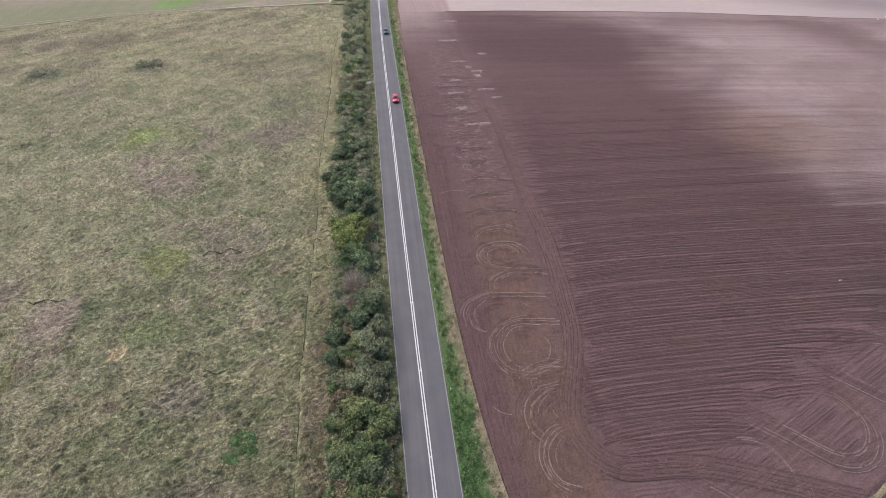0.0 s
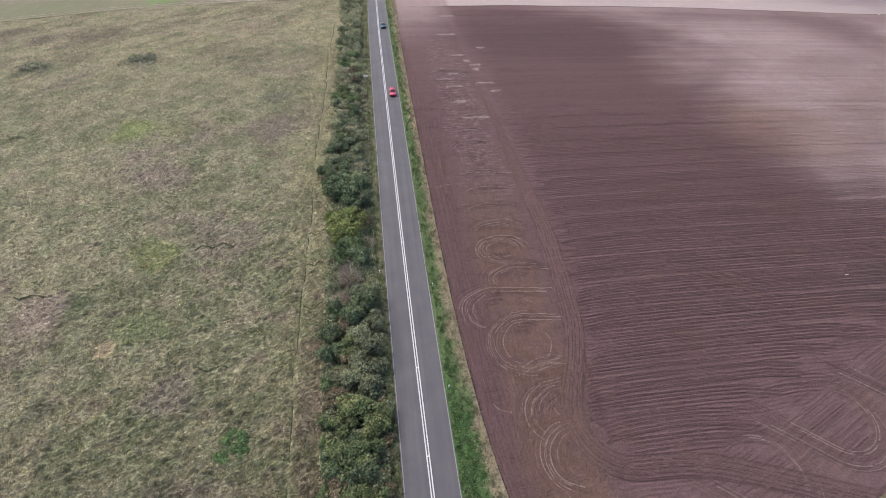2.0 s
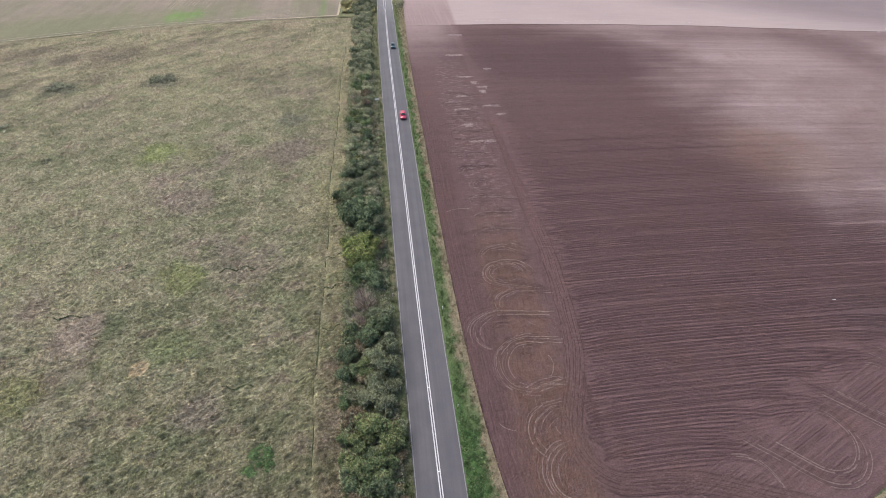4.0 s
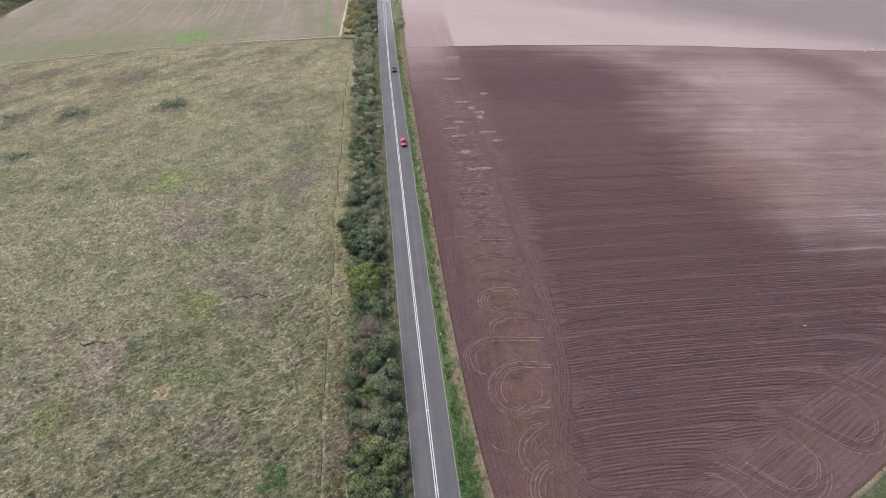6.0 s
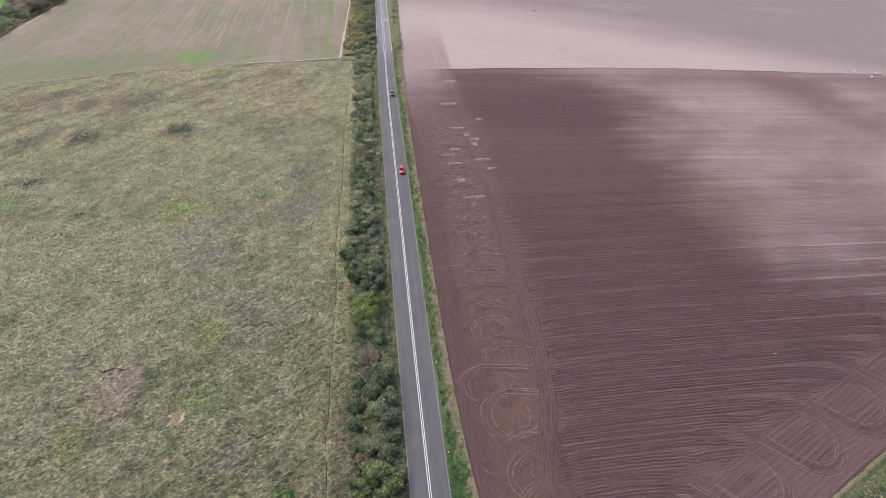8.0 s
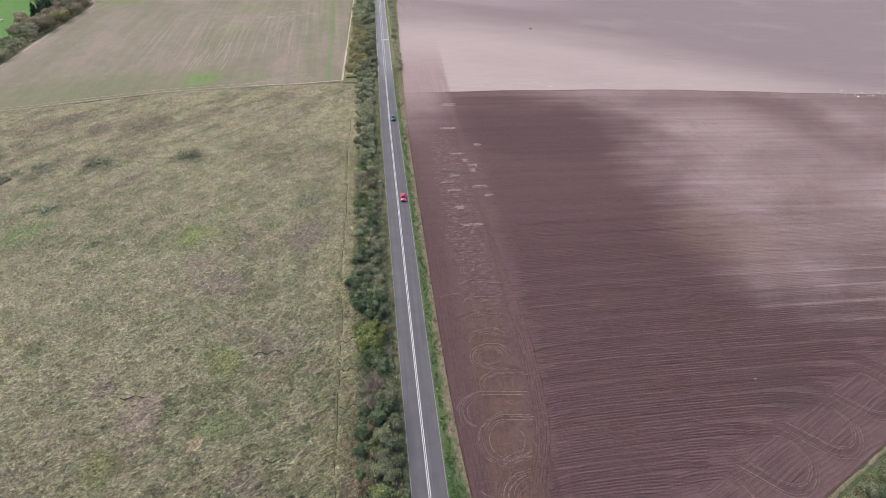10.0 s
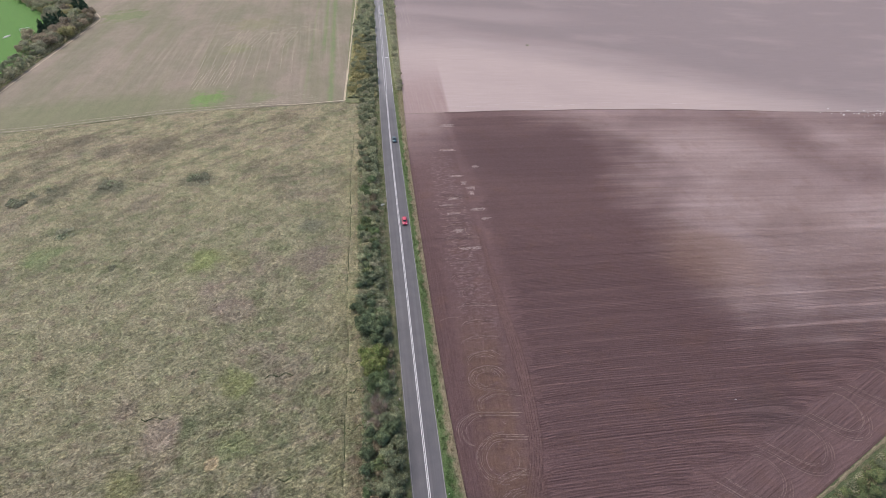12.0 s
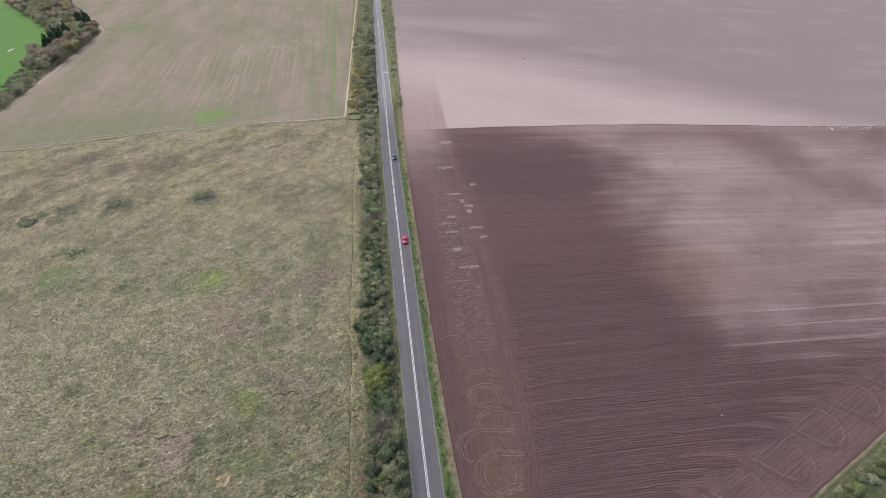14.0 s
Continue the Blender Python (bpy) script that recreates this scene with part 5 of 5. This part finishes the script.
M_RIM = plain("wheel_rim", (0.35, 0.35, 0.36), 0.35, 0.8)
M_GLASS = plain("car_glass", (0.02, 0.024, 0.028), 0.06, spec=0.8)
M_LAMP = plain("lamp_lens", (0.75, 0.76, 0.78), 0.15, spec=0.6)
M_TAIL = plain("tail_lens", (0.35, 0.02, 0.02), 0.2, spec=0.6)
M_TRIM = plain("black_trim", (0.025, 0.025, 0.027), 0.6)


def loft(name, rings, mat, smooth=True):
    """A closed skin over rings of equal count, capped."""
    v = np.array([p for r in rings for p in r])
    n, k = len(rings), len(rings[0])
    f = [(i * k + j, i * k + (j + 1) % k, (i + 1) * k + (j + 1) % k, (i + 1) * k + j) for i in range(n - 1) for j in range(k)]
    bm = bmesh.new()
    vs = [bm.verts.new(p) for p in v]
    for q in f:
        bm.faces.new([vs[i] for i in q])
    bm.faces.new(vs[:k][::-1])
    bm.faces.new(vs[-k:])
    bmesh.ops.recalc_face_normals(bm, faces=bm.faces)
    for q in bm.faces:
        q.smooth = smooth
    me = bpy.data.meshes.new(name)
    bm.to_mesh(me)
    bm.free()
    me.materials.append(mat)
    return me


def slab(name, corners, thick, mat):
    """A thin plate through four corners, thickened inwards."""
    c = [Vector(p) for p in corners]
    nrm = (c[1] - c[0]).cross(c[2] - c[0]).normalized()
    return loft(name, [[tuple(p) for p in c], [tuple(p - nrm * thick) for p in c]], mat, False)


def disc(name, r, w, mat, sides=16, bevel=0.03):
    rings = []
    for x, q in ((-w / 2, r - bevel), (-w / 2 + bevel, r), (w / 2 - bevel, r), (w / 2, r - bevel)):
        rings.append([(x, q * math.cos(2 * math.pi * k / sides), q * math.sin(2 * math.pi * k / sides)) for k in range(sides)])
    return loft(name, rings, mat)


def car(paint, label, length=4.0, width=1.72, high=1.48, hatch=True):
    """A car that faces along -y, its base at the origin."""
    ob = new("car")
    ob.empty_display_size = 0.5
    tagged(ob, label, "car", "cars on the road")
    hl, hw = length / 2, width / 2
    rings = []
    for y, w, z0, z1 in ((-hl, 0.70, 0.42, 0.62), (-hl + 0.12, 0.90, 0.28, 0.72), (-hl + 0.5, 0.98, 0.22, 0.82), (-hl + 1.05, 1.0, 0.20, 0.92), (0, 1.0, 0.20, 0.96), (hl - 0.7, 1.0, 0.22, 0.98), (hl - 0.15, 0.95, 0.28, 0.95), (hl, 0.80, 0.42, 0.78)):
        w *= hw
        rings.append([(-w * 0.93, y, z0), (w * 0.93, y, z0), (w, y, (z0 + z1) * 0.5), (w * 0.96, y, z1 - 0.08), (w * 0.80, y, z1), (-w * 0.80, y, z1), (-w * 0.96, y, z1 - 0.08), (-w, y, (z0 + z1) * 0.5)])
    part("body", loft("body", rings, paint), ob)
    y0, y1, y2, y3 = -hl + 0.95, -hl + 1.65, hl - (0.75 if hatch else 1.1), hl - 0.2
    cab = []
    for y, w, z in ((y0, 0.84, 0.93), (y1, 0.70, high - 0.03), (0.2, 0.70, high), (y2, 0.68, high - 0.04), (y3, 0.78, 0.97)):
        w *= hw
        cab.append([(-w / 0.82 * 0.94 if z > 1 else -w, y, 0.90), (w / 0.82 * 0.94 if z > 1 else w, y, 0.90), (w, y, z - 0.04), (w * 0.85, y, z), (-w * 0.85, y, z), (-w, y, z - 0.04)])
    part("cabin", loft("cabin", cab, paint), ob)

    def pane(name, quad):
        part(name, slab(name, quad, 0.02, M_GLASS), ob, "dark glass")

    e = 0.015
    pane("windscreen", [(-0.66 * hw, y0 + 0.10, 1.02 + e), (0.66 * hw, y0 + 0.10, 1.02 + e), (0.55 * hw, y1 - 0.06, high - 0.07 + e), (-0.55 * hw, y1 - 0.06, high - 0.07 + e)])
    pane("rear_window", [(0.62 * hw, y3 - 0.06, 1.05 + e), (-0.62 * hw, y3 - 0.06, 1.05 + e), (-0.52 * hw, y2 + 0.06, high - 0.08 + e), (0.52 * hw, y2 + 0.06, high - 0.08 + e)])
    for s in (-1, 1):
        q = [(s * 0.84 * hw, y0 + 0.5, 1.0), (s * 0.84 * hw, y3 - 0.35, 1.0), (s * 0.715 * hw, y2 - 0.05, high - 0.12), (s * 0.715 * hw, y1 + 0.1, high - 0.12)]
        pane("side_window", q if s > 0 else q[::-1])
        part("headlight", loft("headlight", [[(s * hw * 0.55, -hl + 0.06, 0.60), (s * hw * 0.85, -hl + 0.20, 0.62), (s * hw * 0.86, -hl + 0.38, 0.74), (s * hw * 0.58, -hl + 0.22, 0.75)],
                                             [(s * hw * 0.55, -hl + 0.02, 0.63), (s * hw * 0.88, -hl + 0.17, 0.65), (s * hw * 0.88, -hl + 0.37, 0.79), (s * hw * 0.58, -hl + 0.20, 0.79)]], M_LAMP), ob, "clear lamp")
        part("tail_light", loft("tail_light", [[(s * hw * 0.62, hl - 0.08, 0.70), (s * hw * 0.88, hl - 0.20, 0.70), (s * hw * 0.88, hl - 0.24, 0.90), (s * hw * 0.66, hl - 0.14, 0.90)],
                                               [(s * hw * 0.62, hl - 0.01, 0.70), (s * hw * 0.93, hl - 0.14, 0.70), (s * hw * 0.93, hl - 0.20, 0.90), (s * hw * 0.66, hl - 0.07, 0.90)]], M_TAIL), ob, "red lamp")
        part("wing_mirror", loft("wing_mirror", [[(s * hw * 0.92, y0 + 0.42, 0.98), (s * hw * 0.92, y0 + 0.54, 0.98), (s * hw * 0.92, y0 + 0.54, 1.08), (s * hw * 0.92, y0 + 0.42, 1.08)],
                                                 [(s * (hw + 0.14), y0 + 0.45, 1.0), (s * (hw + 0.14), y0 + 0.55, 1.0), (s * (hw + 0.14), y0 + 0.55, 1.10), (s * (hw + 0.14), y0 + 0.45, 1.10)]], M_TRIM), ob, "black mirror")
        for y in (-hl + 0.75, hl - 0.70):
            wheel = part("wheel", disc("tyre", 0.31, 0.2, M_TYRE), ob, "black tyre", pose(s * (hw - 0.09), y, 0.31))
            part("rim", disc("rim", 0.19, 0.04, M_RIM, 12, 0.01), wheel, "metal rim", pose(s * 0.095, 0, 0))
    part("grille", slab("grille", [(-0.45 * hw, -hl - 0.012, 0.47), (0.45 * hw, -hl - 0.012, 0.47), (0.45 * hw, -hl - 0.012, 0.58), (-0.45 * hw, -hl - 0.012, 0.58)], 0.03, M_TRIM), ob, "black grille")
    return ob


def on_road(ob, x, y):
    z = float(ground(x, y)) + 0.02 + 0.06 * (1 - (x / 3.65) ** 2) + 0.012
    slope = math.degrees(math.atan((float(ground(x, y + 2)) - float(ground(x, y - 2))) / 4))
    ob.matrix_basis = pose(x, y, z, slope, 0, 0)


def paint_of(name, c):
    k = Mat(name, 0.28, 0.5)
    k.b.inputs["Coat Weight"].default_value = 0.6
    k.b.inputs["Coat Roughness"].default_value = 0.08
    return k.out(k.scale(k.col(c), k.noise(6, 3).step(0.2, 0.8, 0.9, 1.1)))


on_road(car(paint_of("red_car_paint", (0.50, 0.022, 0.075)), "small bright red hatchback driving along the grey road"), 1.85, 124.6)
on_road(car(paint_of("blue_car_paint", (0.012, 0.075, 0.10)), "small dark blue-green car driving along the grey road", 3.9, 1.7, 1.45), 1.8, 183.0)
on_road(car(paint_of("silver_car_paint", (0.74, 0.75, 0.76)), "pale silver car far off on the grey road", 4.3, 1.78, 1.46, False), 3.9, 389.0)


# ---- roadside things ----
M_POST = plain("white_post_plastic", (0.72, 0.72, 0.70), 0.5, vary=0.1)
M_STEEL = plain("galvanised_steel", (0.34, 0.35, 0.36), 0.45, 0.7)


def box(name, w, d, h, mat, z=0.0, bevel=0.02):
    bm = bmesh.new()
    bmesh.ops.create_cube(bm, size=1)
    for v in bm.verts:
        v.co = Vector((v.co.x * w, v.co.y * d, (v.co.z + 0.5) * h + z))
    bmesh.ops.bevel(bm, geom=bm.edges[:], offset=bevel, segments=2, affect='EDGES')
    me = bpy.data.meshes.new(name)
    bm.to_mesh(me)
    bm.free()
    me.materials.append(mat)
    return me


def marker_post(x, y):
    ob = new("marker_post")
    tagged(ob, "short white plastic marker post in the roadside verge", "marker post", "marker posts along the road")
    part("post", box("post", 0.11, 0.06, 0.95, M_POST), ob)
    part("cap", box("cap", 0.16, 0.16, 0.10, M_POST, 0.93), ob)
    part("reflector", box("reflector", 0.07, 0.075, 0.14, M_TAIL, 0.68, 0.008), ob, "red reflector")
    ob.matrix_basis = pose(x, y, float(ground(x, y)), 0, 0, 8)


for x, y in ((-4.4, 57.5), (-4.25, 38.5), (4.45, 34.5), (4.3, 53.5)):
    marker_post(x, y)

M_SIGN = plain("white_sign_face", (0.92, 0.86, 0.76), 0.7, vary=0.05, spec=0.1)
sign = new("road_sign")
tagged(sign, "white-faced road sign on a steel post before the hedge", "road sign")
part("post", disc("post", 0.05, 2.4, M_STEEL, 10, 0.005), sign, at=pose(0, 0, 1.1, 0, 90, 0))
part("plate", box("plate", 1.3, 0.04, 0.5, M_SIGN, 1.75, 0.015), sign, "white sign plate", pose(0, -0.06, 0))
for z in (1.9, 2.2):
    part("clip", box("clip", 0.14, 0.1, 0.05, M_STEEL, z, 0.008), sign, "steel clip")
sign.matrix_basis = pose(-5.0, 132.6, float(ground(-5.0, 132.6)), -24, 0, 10)

# studs between the white lines
stud = box("road_stud", 0.16, 0.14, 0.03, M_POST, 0, 0.01)
for k in range(44):
    y = 12 + 4.4 * k
    part("road_stud", stud, road, "white reflecting road stud" if k == 0 else "", pose(float(road_x(y)) + (0.17 if k % 3 else 0.0), y, float(ground(road_x(y), y)) + 0.085))

# pale sheets left lying in the fields
M_SACK = plain("weathered_plastic_sheet", (0.45, 0.43, 0.41), 0.6, vary=0.3, scale=4)


def sack(x, y, s, turn, label):
    rs = np.random.RandomState(int(abs(x)))
    rings = []
    for i in range(7):
        t = i / 6 - 0.5
        r = 0.22 * math.sqrt(max(0.05, 1 - (2 * t) ** 2)) + 0.04
        rings.append([(t * 1.4, r * math.cos(a) * (1 + 0.25 * rs.uniform(-1, 1)), max(0.0, 0.06 + r * 0.45 * math.sin(a))) for a in np.linspace(0, 2 * math.pi, 10, endpoint=False)])
    ob = new("sack", loft("sack", rings, M_SACK))
    ob.matrix_basis = Matrix.Translation((x, y, float(ground(x, y)) - 0.05)) @ pose(0, 0, 0, 0, 0, turn) @ Matrix.Scale(s, 4)
    return tagged(ob, label, "sack")


sack(78.9, 48.7, 0.6, 10, "crumpled pale sack lying on the ploughed soil")
sack(-250.7, 376.5, 4.0, 60, "large crumpled white sheet lying on the green pasture")

# yellowed scrub standing above the far bank's growth
for k in range(12):
    y = 240 + 8.5 * k
    SHRUB['wheat' if k % 2 else 'straw'].put(float(stubble_x(y)) + rng.uniform(2.0, 3.6), y, rng.uniform(0.6, 0.95), rng.uniform(0.7, 0.9))

# small white stone-shaped lumps standing in for gulls along the far edge of the ploughed soil
M_GULL_LUMP = plain("white_gull_lump", (0.72, 0.71, 0.70), 0.6, vary=0.15)
flint = loft("flint", [[(r * math.cos(a) * 1.3, r * math.sin(a), z) for a in np.linspace(0, 2 * math.pi, 7, endpoint=False)] for r, z in ((0.16, 0.0), (0.22, 0.08), (0.15, 0.18), (0.05, 0.22))], M_GULL_LUMP)
for k in range(38):
    x = rng.gauss(258, 13)
    y = float(plough_end(x)) + rng.gauss(-1.5, 3.0)
    part("flint", flint, ploughed_field, "small white lump standing in for a gull" if k == 0 else "", Matrix.Translation((x, y, float(ground(x, y)) + 0.02)) @ pose(0, 0, 0, 0, 0, rng.uniform(0, 180)) @ Matrix.Scale(rng.uniform(0.7, 1.5), 4))

goal = new("goal_frame")
tagged(goal, "white metal goal frame on the green pasture", "goal")
part("crossbar", disc("crossbar", 0.16, 6.0, M_POST, 8), goal, at=pose(0, 0, 2.2))
for s in (-1, 1):
    part("upright", disc("upright", 0.16, 2.3, M_POST, 8), goal, at=pose(3 * s, 0, 1.1, 0, 90, 0))
    part("stay", disc("stay", 0.10, 2.9, M_POST, 8), goal, at=pose(3 * s, 0.95, 1.05, 0, 50, 90))
goal.matrix_basis = pose(-244, 388, float(ground(-244, 388)), 0, 0, 25)
